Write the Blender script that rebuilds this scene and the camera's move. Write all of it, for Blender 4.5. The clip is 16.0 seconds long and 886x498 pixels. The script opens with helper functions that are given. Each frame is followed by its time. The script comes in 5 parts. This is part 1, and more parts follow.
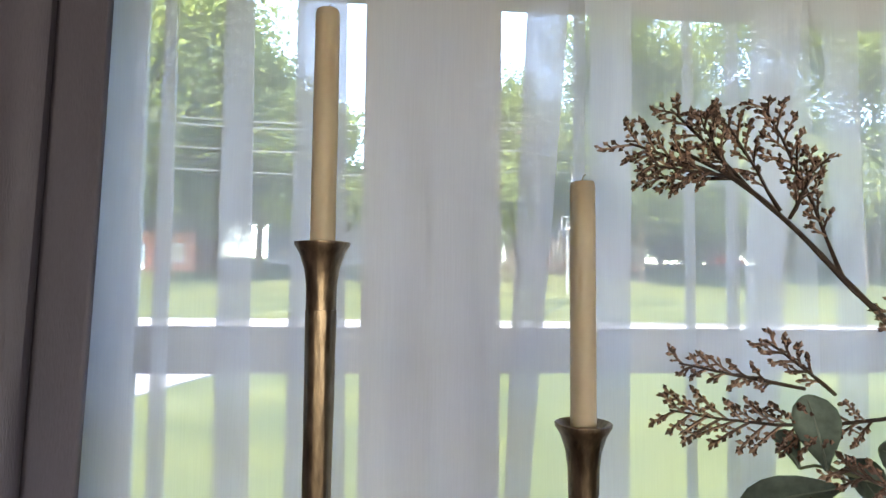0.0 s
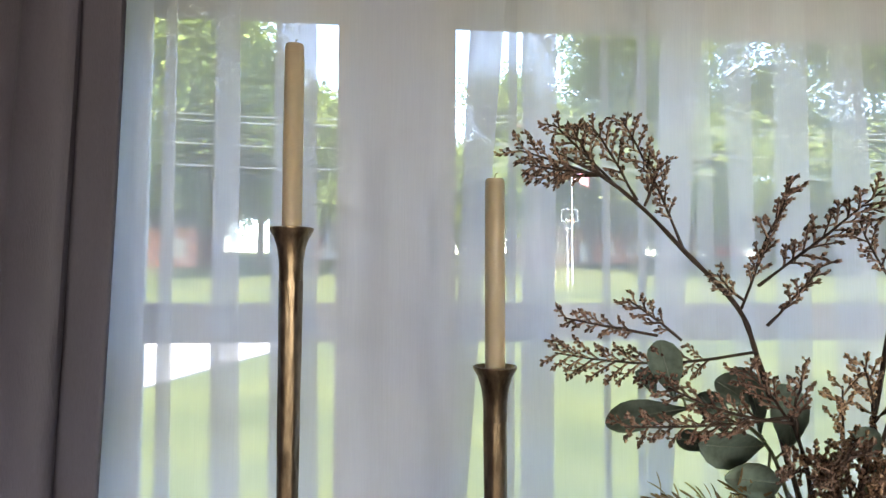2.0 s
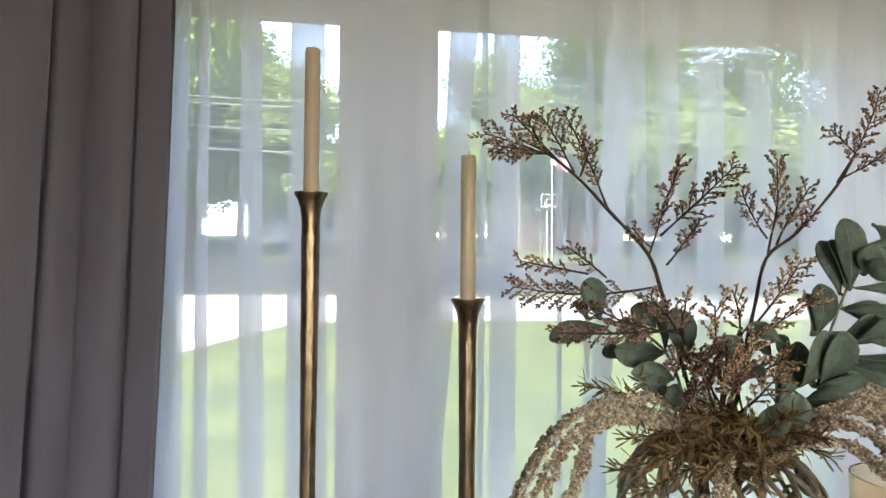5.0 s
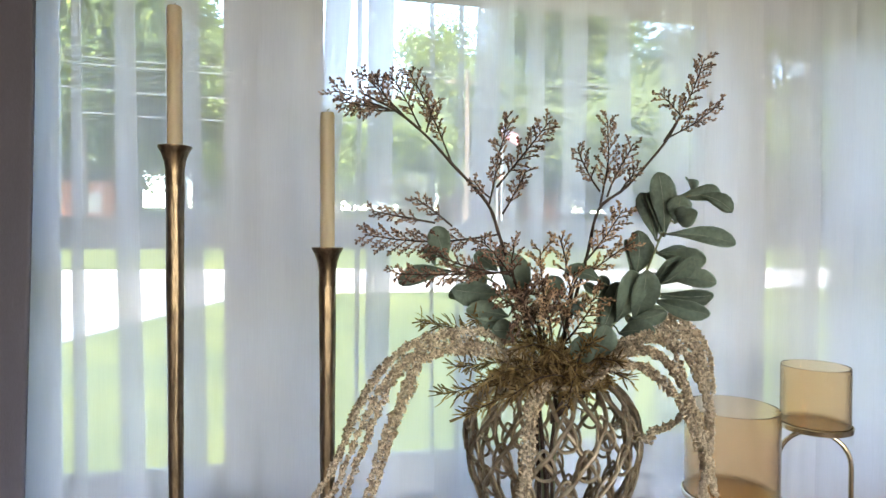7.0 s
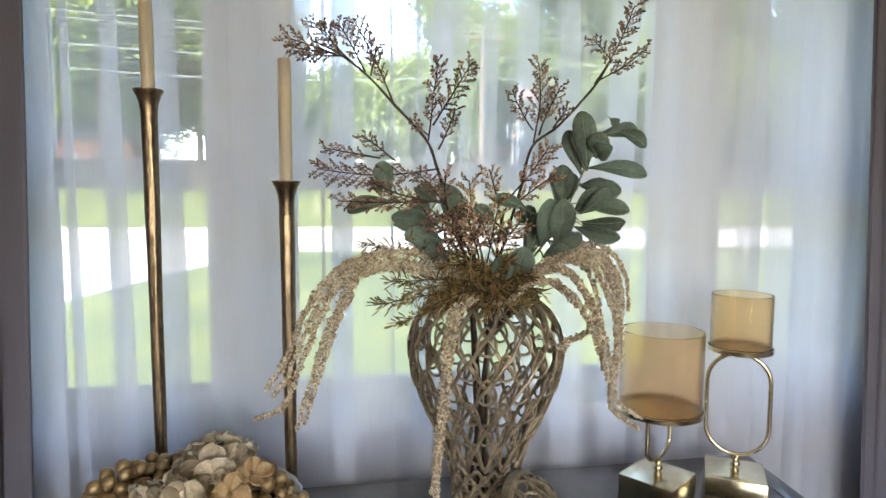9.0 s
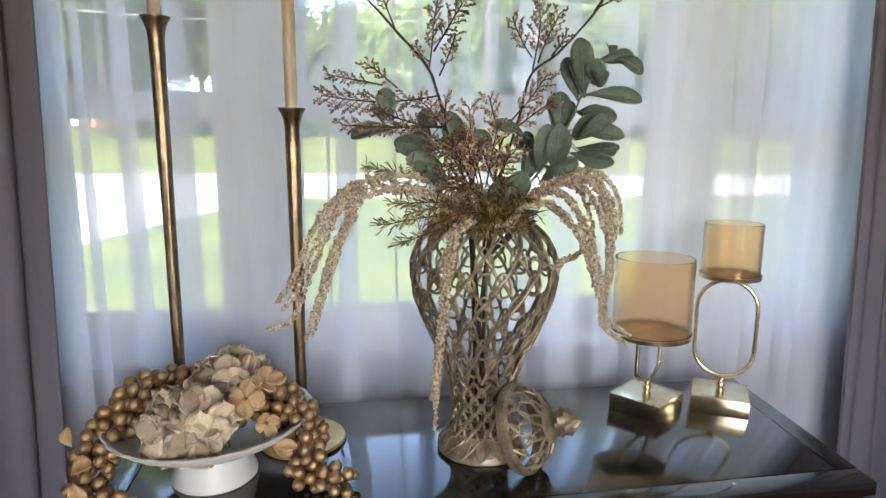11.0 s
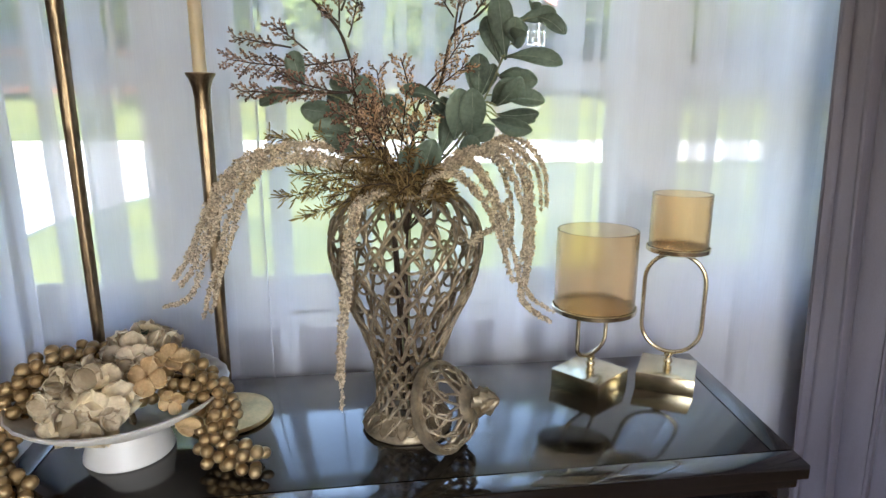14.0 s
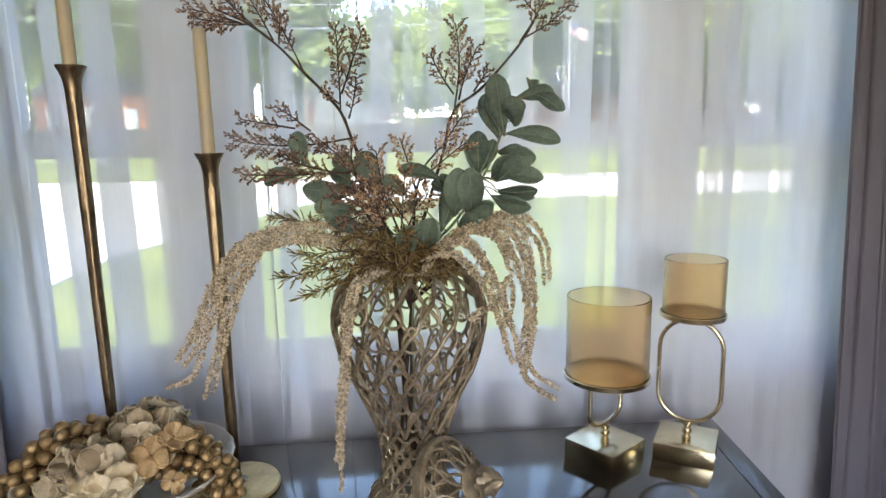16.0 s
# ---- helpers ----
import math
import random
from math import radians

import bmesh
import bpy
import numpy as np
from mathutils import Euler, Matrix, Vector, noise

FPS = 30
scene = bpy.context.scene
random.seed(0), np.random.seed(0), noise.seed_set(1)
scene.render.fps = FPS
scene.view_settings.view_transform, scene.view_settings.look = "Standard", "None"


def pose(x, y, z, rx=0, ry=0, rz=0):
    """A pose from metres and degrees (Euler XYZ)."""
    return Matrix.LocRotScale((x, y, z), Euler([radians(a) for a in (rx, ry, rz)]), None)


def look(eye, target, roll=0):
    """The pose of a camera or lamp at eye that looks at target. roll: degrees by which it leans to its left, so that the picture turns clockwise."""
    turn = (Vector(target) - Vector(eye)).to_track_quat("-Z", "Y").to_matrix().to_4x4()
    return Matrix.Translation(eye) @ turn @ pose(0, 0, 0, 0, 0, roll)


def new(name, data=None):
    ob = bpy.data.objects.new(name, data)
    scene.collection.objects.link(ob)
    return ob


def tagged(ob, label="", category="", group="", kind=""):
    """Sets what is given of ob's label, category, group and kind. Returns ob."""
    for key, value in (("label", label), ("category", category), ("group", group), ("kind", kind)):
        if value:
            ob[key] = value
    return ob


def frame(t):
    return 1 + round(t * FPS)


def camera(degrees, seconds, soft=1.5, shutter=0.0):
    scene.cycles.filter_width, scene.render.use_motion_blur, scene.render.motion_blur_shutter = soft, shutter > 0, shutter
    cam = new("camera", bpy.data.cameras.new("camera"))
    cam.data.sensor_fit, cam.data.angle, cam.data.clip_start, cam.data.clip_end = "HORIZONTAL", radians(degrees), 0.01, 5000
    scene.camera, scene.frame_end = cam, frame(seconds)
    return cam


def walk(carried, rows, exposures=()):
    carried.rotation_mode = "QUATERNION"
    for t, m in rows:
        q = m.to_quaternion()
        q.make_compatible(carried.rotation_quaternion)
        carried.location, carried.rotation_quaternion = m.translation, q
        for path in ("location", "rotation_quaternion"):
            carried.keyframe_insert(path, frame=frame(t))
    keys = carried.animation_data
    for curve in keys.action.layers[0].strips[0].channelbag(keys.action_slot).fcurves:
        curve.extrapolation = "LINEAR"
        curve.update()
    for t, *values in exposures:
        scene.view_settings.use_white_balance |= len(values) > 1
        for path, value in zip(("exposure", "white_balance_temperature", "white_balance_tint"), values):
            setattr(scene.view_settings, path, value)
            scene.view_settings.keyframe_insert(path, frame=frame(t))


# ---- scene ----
cam = camera(72.7, 16.0)
METRES, EYE, TILT, LEAN, TURN = 1.1, 1.5585, 0.0, 0.0, -5.3
ROWS = [
    (0.0, 0.0, 0.0, 0.0, -0.04, 3.64, -0.66),
    (0.5, 0.0156, -0.0149, -0.0021, -0.13, 3.57, -0.49),
    (1.0, 0.0348, -0.0465, -0.0073, -0.42, 3.46, -0.33),
    (1.5, 0.0453, -0.0853, -0.0109, -0.17, 3.2, -0.22),
    (2.0, 0.0556, -0.1233, -0.0176, 0.13, 3.04, -0.2),
    (2.5, 0.0712, -0.1383, -0.0294, 0.38, 2.98, -0.18),
    (3.0, 0.0685, -0.1509, -0.0366, 0.62, 2.89, -0.21),
    (5.5, 0.0489, -0.3063, -0.0657, -3.34, 1.12, -0.44),
    (6.0, 0.0713, -0.3018, -0.078, -5.14, 0.64, -0.4),
    (6.5, 0.1147, -0.3157, -0.084, -5.97, -0.13, -0.28),
    (7.0, 0.1683, -0.3584, -0.0846, -6.22, -0.99, -0.23),
    (7.5, 0.2181, -0.3938, -0.0891, -5.96, -1.62, -0.25),
    (8.0, 0.2471, -0.4216, -0.0942, -5.56, -2.01, -0.11),
    (8.5, 0.2577, -0.4434, -0.1065, -5.07, -3.15, -0.17),
    (9.0, 0.2611, -0.4623, -0.1204, -4.62, -4.86, -0.24),
    (9.5, 0.2638, -0.4726, -0.1269, -4.04, -5.98, -0.21),
    (10.0, 0.2704, -0.4799, -0.1343, -3.55, -7.32, -0.17),
    (12.5, 0.2533, -0.5303, -0.164, -5.61, -12.13, -0.71),
    (13.0, 0.3083, -0.5179, -0.158, -5.79, -12.57, -0.84),
    (13.5, 0.3677, -0.4916, -0.1542, -4.85, -12.93, -0.67),
    (14.0, 0.4077, -0.4708, -0.1482, -2.78, -12.97, -0.11),
    (14.5, 0.4304, -0.4663, -0.1248, -1.86, -12.24, 0.39),
    (15.0, 0.4371, -0.4646, -0.1071, -1.08, -11.07, 0.77),
    (15.5, 0.4453, -0.461, -0.0987, -0.33, -10.22, 0.97),
    (16.0, 0.4533, -0.4568, -0.0917, 0.25, -9.78, 1.05),
]
walk(cam, [(t, pose(0, 0, EYE, TILT, LEAN, TURN) @ pose(METRES * x, METRES * y, METRES * z, 90 + pitch, roll, yaw)) for t, x, y, z, yaw, pitch, roll in ROWS],
     exposures=((0.0, 2.13, 7450, 19.5), (3.0, 2.18, 7450, 20), (5.5, 2.26, 7500, 16.5), (7.0, 2.34, 7500, 15.5), (8.5, 2.26, 7600, 15.5), (10.0, 2.32, 7700, 16.5), (12.5, 2.36, 7450, 17), (14.5, 2.37, 7550, 16), (16.0, 2.24, 7650, 16.5)))

# ---- world and light ----
world = bpy.data.worlds.new("sky")
scene.world = world
world.use_nodes = True
_wn = world.node_tree.nodes
_sky = _wn.new("ShaderNodeTexSky")
_sky.sky_type = "NISHITA"
_sky.sun_disc = False
SUN_EL, SUN_AZ = radians(52), radians(208)      # azimuth clockwise from +y
_sky.sun_elevation, _sky.sun_rotation = SUN_EL, SUN_AZ
_sky.ozone_density, _sky.dust_density = 2.5, 0.4
_wn["Background"].inputs["Strength"].default_value = 0.44
world.node_tree.links.new(_sky.outputs[0], _wn["Background"].inputs["Color"])

_sun = bpy.data.lights.new("sun", "SUN")
_sun.energy, _sun.angle, _sun.color = 5.0, radians(0.6), (1.0, 0.95, 0.86)
sun = new("sun", _sun)
_dir = Vector((math.sin(SUN_AZ) * math.cos(SUN_EL), math.cos(SUN_AZ) * math.cos(SUN_EL), math.sin(SUN_EL)))
sun.matrix_world = look(_dir * 60, (0, 0, 0))


def fill_lamp(name, at, target, sx, sy, watts, colour):
    """An added rectangular area lamp for fill, at a point and aimed at a target."""
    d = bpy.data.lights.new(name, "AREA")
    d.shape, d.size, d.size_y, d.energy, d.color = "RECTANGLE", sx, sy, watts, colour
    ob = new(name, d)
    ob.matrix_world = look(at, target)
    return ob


# unseen fill added behind the camera to brighten the near sides of things
fill_lamp("rear_fill_light", (0.6, -3.36, 1.5), (0.3, 0.3, 0.95), 2.1, 1.1, 9, (1.0, 0.92, 0.80))


# ---- materials ----
def mat(name, colour, rough=0.6, metal=0.0, var=0.12, scale=30.0, bump=0.15, bscale=200.0, stretch=(1, 1, 1), spec=0.5, second=None, island=0.0, rnd=0.0, bdist=0.002):
    """Principled surface with two scales of mottling, and bump in metres."""
    m = bpy.data.materials.new(name)
    m.use_nodes = True
    nt = m.node_tree
    n, l = nt.nodes, nt.links
    b = n["Principled BSDF"]
    b.inputs["Metallic"].default_value = metal
    b.inputs["Specular IOR Level"].default_value = spec
    tc = n.new("ShaderNodeTexCoord")
    mp = n.new("ShaderNodeMapping")
    mp.inputs["Scale"].default_value = stretch
    l.new(tc.outputs["Object"], mp.inputs["Vector"])
    big = n.new("ShaderNodeTexNoise")
    big.inputs["Scale"].default_value, big.inputs["Detail"].default_value = scale, 5
    fine = n.new("ShaderNodeTexNoise")
    fine.inputs["Scale"].default_value, fine.inputs["Detail"].default_value = bscale, 4
    l.new(mp.outputs[0], big.inputs["Vector"])
    l.new(mp.outputs[0], fine.inputs["Vector"])
    ramp = n.new("ShaderNodeValToRGB")
    c = Vector(colour)
    lo = c * (1 - var * 2)
    hi = Vector(second) if second else c * (1 + var * 1.4)
    ramp.color_ramp.elements[0].position, ramp.color_ramp.elements[1].position = 0.3, 0.7
    ramp.color_ramp.elements[0].color = (*lo, 1)
    ramp.color_ramp.elements[1].color = (*hi, 1)
    mixf = n.new("ShaderNodeMath")
    mixf.operation = "MULTIPLY_ADD"
    mixf.inputs[1].default_value, mixf.inputs[2].default_value = 0.35, -0.17
    l.new(fine.outputs["Fac"], mixf.inputs[0])
    add = n.new("ShaderNodeMath")
    l.new(big.outputs["Fac"], add.inputs[0])
    l.new(mixf.outputs[0], add.inputs[1])
    last = add
    if island or rnd:
        src = n.new("ShaderNodeNewGeometry").outputs["Random Per Island"] if island else n.new("ShaderNodeObjectInfo").outputs["Random"]
        k = n.new("ShaderNodeMath")
        k.operation = "MULTIPLY_ADD"
        k.inputs[1].default_value, k.inputs[2].default_value = island or rnd, -0.5 * (island or rnd)
        l.new(src, k.inputs[0])
        last = n.new("ShaderNodeMath")
        l.new(add.outputs[0], last.inputs[0])
        l.new(k.outputs[0], last.inputs[1])
    l.new(last.outputs[0], ramp.inputs["Fac"])
    l.new(ramp.outputs["Color"], b.inputs["Base Color"])
    rr = n.new("ShaderNodeMath")
    rr.operation = "MULTIPLY_ADD"
    rr.inputs[1].default_value, rr.inputs[2].default_value = 0.25, rough - 0.12
    rr.use_clamp = True
    l.new(big.outputs["Fac"], rr.inputs[0])
    l.new(rr.outputs[0], b.inputs["Roughness"])
    if bump:
        bp = n.new("ShaderNodeBump")
        bp.inputs["Strength"].default_value, bp.inputs["Distance"].default_value = bump, bdist
        l.new(fine.outputs["Fac"], bp.inputs["Height"])
        l.new(bp.outputs[0], b.inputs["Normal"])
    return m


def sheer_material():
    """Thin woven voile: lets most light through, scatters the rest both ways."""
    m = bpy.data.materials.new("sheer_voile")
    m.use_nodes = True
    nt = m.node_tree
    n, l = nt.nodes, nt.links
    n.remove(n["Principled BSDF"])
    tr, df, tl = n.new("ShaderNodeBsdfTransparent"), n.new("ShaderNodeBsdfDiffuse"), n.new("ShaderNodeBsdfTranslucent")
    df.inputs["Color"].default_value = (0.89, 0.905, 0.955, 1)
    tl.inputs["Color"].default_value = (0.895, 0.915, 0.97, 1)
    a, b = n.new("ShaderNodeMixShader"), n.new("ShaderNodeMixShader")
    a.inputs[0].default_value = 0.68
    l.new(df.outputs[0], a.inputs[1])
    l.new(tl.outputs[0], a.inputs[2])
    tc, mp, no = n.new("ShaderNodeTexCoord"), n.new("ShaderNodeMapping"), n.new("ShaderNodeTexNoise")
    mp.inputs["Scale"].default_value = (1, 1, 0.02)
    no.inputs["Scale"].default_value = 900
    l.new(tc.outputs["Object"], mp.inputs["Vector"])
    l.new(mp.outputs[0], no.inputs["Vector"])
    k = n.new("ShaderNodeMath")
    k.operation = "MULTIPLY_ADD"
    k.inputs[1].default_value, k.inputs[2].default_value = 0.05, SHEER - 0.025
    l.new(no.outputs["Fac"], k.inputs[0])
    l.new(k.outputs[0], b.inputs[0])
    l.new(tr.outputs[0], b.inputs[1])
    l.new(a.outputs[0], b.inputs[2])
    l.new(b.outputs[0], n["Material Output"].inputs["Surface"])
    return m


def glass_material(name, colour, rough=0.0, bump=0.0):
    m = bpy.data.materials.new(name)
    m.use_nodes = True
    n, l = m.node_tree.nodes, m.node_tree.links
    b = n["Principled BSDF"]
    b.inputs["Base Color"].default_value = (*colour, 1)
    b.inputs["Transmission Weight"].default_value = 1
    b.inputs["Roughness"].default_value = rough
    b.inputs["IOR"].default_value = 1.45
    if bump:
        no, bp = n.new("ShaderNodeTexNoise"), n.new("ShaderNodeBump")
        no.inputs["Scale"].default_value = 55
        bp.inputs["Strength"].default_value, bp.inputs["Distance"].default_value = bump, 0.003
        l.new(no.outputs["Fac"], bp.inputs["Height"])
        l.new(bp.outputs[0], b.inputs["Normal"])
    return m


def pane_material():
    m = bpy.data.materials.new("window_glass")
    m.use_nodes = True
    n, l = m.node_tree.nodes, m.node_tree.links
    n.remove(n["Principled BSDF"])
    tr, gl, fr, mx = n.new("ShaderNodeBsdfTransparent"), n.new("ShaderNodeBsdfGlossy"), n.new("ShaderNodeFresnel"), n.new("ShaderNodeMixShader")
    tr.inputs["Color"].default_value = (0.93, 0.96, 0.95, 1)
    gl.inputs["Roughness"].default_value = 0.02
    fr.inputs["IOR"].default_value = 1.3
    l.new(fr.outputs[0], mx.inputs[0])
    l.new(tr.outputs[0], mx.inputs[1])
    l.new(gl.outputs[0], mx.inputs[2])
    l.new(mx.outputs[0], n["Material Output"].inputs["Surface"])
    return m


def leafy(name, colour, second, trans=0.35, rough=0.55, scale=3.0):
    """Leaf surface: principled mixed with light coming through."""
    m = mat(name, colour, rough, var=0.2, scale=scale, bump=0.2, bscale=scale * 12, second=second, island=0.5)
    n, l = m.node_tree.nodes, m.node_tree.links
    b, tl, mx = n["Principled BSDF"], n.new("ShaderNodeBsdfTranslucent"), n.new("ShaderNodeMixShader")
    ramp = [x for x in n if x.type == "VALTORGB"][0]
    l.new(ramp.outputs["Color"], tl.inputs["Color"])
    mx.inputs[0].default_value = trans
    l.new(b.outputs[0], mx.inputs[1])
    l.new(tl.outputs[0], mx.inputs[2])
    l.new(mx.outputs[0], n["Material Output"].inputs["Surface"])
    return m


SHEER = 0.375
M_SHEER = sheer_material()
M_DRAPE = mat("grey_drape_cloth", (0.108, 0.100, 0.130), 0.6, var=0.1, scale=14, bump=0.4, bscale=900, stretch=(1, 1, 0.15), spec=0.4)
M_WALL = mat("mauve_wall_paint", (0.25, 0.215, 0.245), 0.7, var=0.04, scale=4, bump=0.1, bscale=160)
M_CEIL = mat("white_ceiling_paint", (0.78, 0.78, 0.77), 0.8, var=0.03, scale=3, bump=0.15, bscale=120)
M_FLOOR = mat("oak_floor_boards", (0.13, 0.085, 0.055), 0.45, var=0.2, scale=4, bump=0.1, bscale=60, stretch=(1, 8, 1), rnd=0.3)
M_TRIM = mat("white_window_paint", (0.74, 0.75, 0.77), 0.45, var=0.04, scale=6, bump=0.08, bscale=150)
M_PANE = pane_material()
M_TABLE = mat("espresso_lacquered_wood", (0.005, 0.0045, 0.005), 0.12, var=0.35, scale=5, bump=0.02, bscale=90, stretch=(0.6, 6, 6), spec=0.5)
for k, v in (("Coat Weight", 0.8), ("Coat Roughness", 0.08), ("Coat IOR", 1.5)):
    M_TABLE.node_tree.nodes["Principled BSDF"].inputs[k].default_value = v
M_BRONZE = mat("antique_bronze", (0.25, 0.188, 0.125), 0.36, 1.0, var=0.25, scale=60, bump=0.3, bscale=240, stretch=(1, 1, 0.25))
M_WAX = mat("ivory_wax", (0.50, 0.42, 0.295), 0.5, var=0.04, scale=20, bump=0.1, bscale=120)
M_WAX.node_tree.nodes["Principled BSDF"].inputs["Subsurface Weight"].default_value = 0.3
M_WAX.node_tree.nodes["Principled BSDF"].inputs["Subsurface Radius"].default_value = (0.012, 0.008, 0.004)
M_WICK = mat("wick", (0.25, 0.22, 0.17), 0.9)
M_CHAMP = mat("champagne_silver", (0.275, 0.225, 0.16), 0.44, 0.5, var=0.22, scale=45, bump=0.35, bscale=160)
M_GOLD = mat("brushed_gold_plate", (0.62, 0.46, 0.24), 0.5, 0.8, var=0.15, scale=18, bump=0.1, bscale=200)
M_BRASS = mat("pale_polished_brass", (0.70, 0.605, 0.42), 0.22, 1.0, var=0.08, scale=25, bump=0.05, bscale=300)
M_AMBER = glass_material("amber_glass", (1.0, 0.81, 0.595), 0.0, 0.12)
M_CERAMIC = mat("white_glazed_ceramic", (0.62, 0.605, 0.60), 0.36, var=0.03, scale=10, bump=0.05, bscale=60)
M_BERRY = mat("gold_painted_berry", (0.33, 0.232, 0.125), 0.42, 0.8, var=0.2, scale=40, bump=0.25, bscale=350, island=0.45)
M_PETAL = leafy("cream_silk_petal", (0.95, 0.80, 0.58), (0.97, 0.89, 0.72), 0.48, 0.9, 20)
M_PETALG = leafy("honey_gold_petal", (0.66, 0.44, 0.22), (0.78, 0.58, 0.34), 0.4, 0.5, 20)
M_TWIG = mat("dark_brown_twig", (0.055, 0.036, 0.028), 0.8, var=0.3, scale=80, bump=0.5, bscale=500)
M_BUD = mat("dusty_rose_brown_bud", (0.20, 0.126, 0.094), 0.8, var=0.35, scale=60, bump=0.5, bscale=600, island=0.6)
M_BUD2 = mat("tan_bud", (0.30, 0.19, 0.12), 0.8, var=0.35, scale=60, bump=0.5, bscale=600, island=0.6)
M_LEAF = leafy("grey_green_leaf", (0.095, 0.145, 0.117), (0.18, 0.25, 0.20), 0.22, 0.7, 14)
M_RIB = mat("pale_leaf_rib", (0.17, 0.22, 0.175), 0.7)
M_STEMG = mat("pale_green_stem", (0.18, 0.2, 0.12), 0.7)
M_AMAR = mat("beige_amaranth", (0.47, 0.385, 0.285), 0.85, var=0.22, scale=120, bump=0.6, bscale=700, island=0.5)
M_FERN = leafy("olive_brown_fern", (0.15, 0.098, 0.042), (0.31, 0.215, 0.095), 0.35, 0.7, 40)
M_GRASS = mat("lawn", (0.048, 0.086, 0.009), 0.9, var=0.25, scale=0.35, bump=0.5, bscale=6, second=(0.088, 0.102, 0.018), bdist=0.05)
M_ROAD = mat("pale_concrete", (0.34, 0.325, 0.30), 0.9, var=0.1, scale=0.6, bump=0.2, bscale=20)
M_BARK = mat("tree_bark", (0.10, 0.075, 0.055), 0.9, var=0.3, scale=4, bump=0.8, bscale=12, stretch=(1, 1, 0.2), bdist=0.03)
M_CROWN = leafy("tree_leaves", (0.21, 0.29, 0.075), (0.33, 0.41, 0.13), 0.62, 0.6, 0.4)
M_CROWN2 = leafy("dark_tree_leaves", (0.165, 0.245, 0.06), (0.285, 0.355, 0.105), 0.62, 0.6, 0.4)
M_SIDING = mat("white_siding", (0.42, 0.44, 0.46), 0.6, var=0.05, scale=1, bump=0.2, bscale=8, stretch=(0.1, 0.1, 8))
M_BRICK = mat("red_brick_wall", (0.27, 0.12, 0.08), 0.9, var=0.25, scale=3, bump=0.4, bscale=14)
M_ROOF = mat("grey_shingle_roof", (0.13, 0.13, 0.14), 0.9, var=0.2, scale=2, bump=0.4, bscale=9)
M_DARKGL = mat("dark_house_window", (0.03, 0.035, 0.04), 0.1, var=0.1, scale=1, bump=0)
M_STEEL = mat("grey_steel", (0.35, 0.35, 0.36), 0.45, 0.6, scale=4)
M_ORANGE = mat("orange_plastic", (0.75, 0.16, 0.04), 0.5, scale=4)
M_RED = mat("red_car_paint", (0.5, 0.04, 0.03), 0.25, scale=4)
M_BLUE = mat("navy_cloth", (0.03, 0.04, 0.15), 0.8, scale=4)
M_TYRE = mat("tyre_rubber", (0.02, 0.02, 0.02), 0.8, scale=9)


# ---- builders ----
def mesh_of(name, bm, material, smooth=True):
    me = bpy.data.meshes.new(name)
    bm.to_mesh(me)
    bm.free()
    me.materials.append(material)
    if smooth:
        me.polygons.foreach_set("use_smooth", [True] * len(me.polygons))
        me.set_sharp_from_angle(angle=radians(38))
    return me


def part(name, bm, material, parent=None, label="", smooth=True):
    ob = new(name, mesh_of(name, bm, material, smooth))
    ob.parent = parent
    if label:
        ob["label"] = label
    return ob


def thing(name, at=(0, 0, 0), label="", category="", group="", kind="", rz=0):
    ob = new(name)
    ob.empty_display_size = 0.05
    ob.matrix_world = pose(*at, 0, 0, rz)
    return tagged(ob, label, category, group, kind)


def box(bm, x0, x1, y0, y1, z0, z1, bevel=0.0):
    r = bmesh.ops.create_cube(bm, size=1)
    vs = r["verts"]
    for v in vs:
        v.co = Vector(((x0 + x1) / 2 + v.co.x * (x1 - x0), (y0 + y1) / 2 + v.co.y * (y1 - y0), (z0 + z1) / 2 + v.co.z * (z1 - z0)))
    if bevel:
        es = list({e for v in vs for e in v.link_edges})
        bmesh.ops.bevel(bm, geom=es, offset=bevel, segments=2, profile=0.6, affect="EDGES")
    return bm


def boxes(*specs, bevel=0.0):
    bm = bmesh.new()
    for s in specs:
        box(bm, *s, bevel=bevel)
    return bm


def lathe(profile, seg=48, bm=None, warp=None):
    """Turns (r, z) rows about z; a row with r 0 closes to a point."""
    bm = bm or bmesh.new()
    rings = []
    for r, z in profile:
        if r < 1e-6:
            rings.append([bm.verts.new((0, 0, z))])
        else:
            row = []
            for i in range(seg):
                a = 2 * math.pi * i / seg
                k = warp(a, z) if warp else 1
                row.append(bm.verts.new((r * k * math.cos(a), r * k * math.sin(a), z)))
            rings.append(row)
    for a, b in zip(rings, rings[1:]):
        for i in range(seg):
            j = (i + 1) % seg
            if len(a) == 1 and len(b) == 1:
                continue
            if len(a) == 1:
                bm.faces.new((a[0], b[j], b[i]))
            elif len(b) == 1:
                bm.faces.new((a[i], a[j], b[0]))
            else:
                bm.faces.new((a[i], a[j], b[j], b[i]))
    bmesh.ops.recalc_face_normals(bm, faces=bm.faces)
    return bm


def smooth_line(pts, n=6):
    """Catmull-Rom through pts."""
    p = [Vector(q) for q in pts]
    p = [p[0] * 2 - p[1]] + p + [p[-1] * 2 - p[-2]]
    out = []
    for i in range(1, len(p) - 2):
        for k in range(n):
            t = k / n
            a, b, c, d = p[i - 1:i + 3]
            out.append(0.5 * ((2 * b) + (c - a) * t + (2 * a - 5 * b + 4 * c - d) * t * t + (3 * b - a - 3 * c + d) * t ** 3))
    out.append(p[-2])
    return out


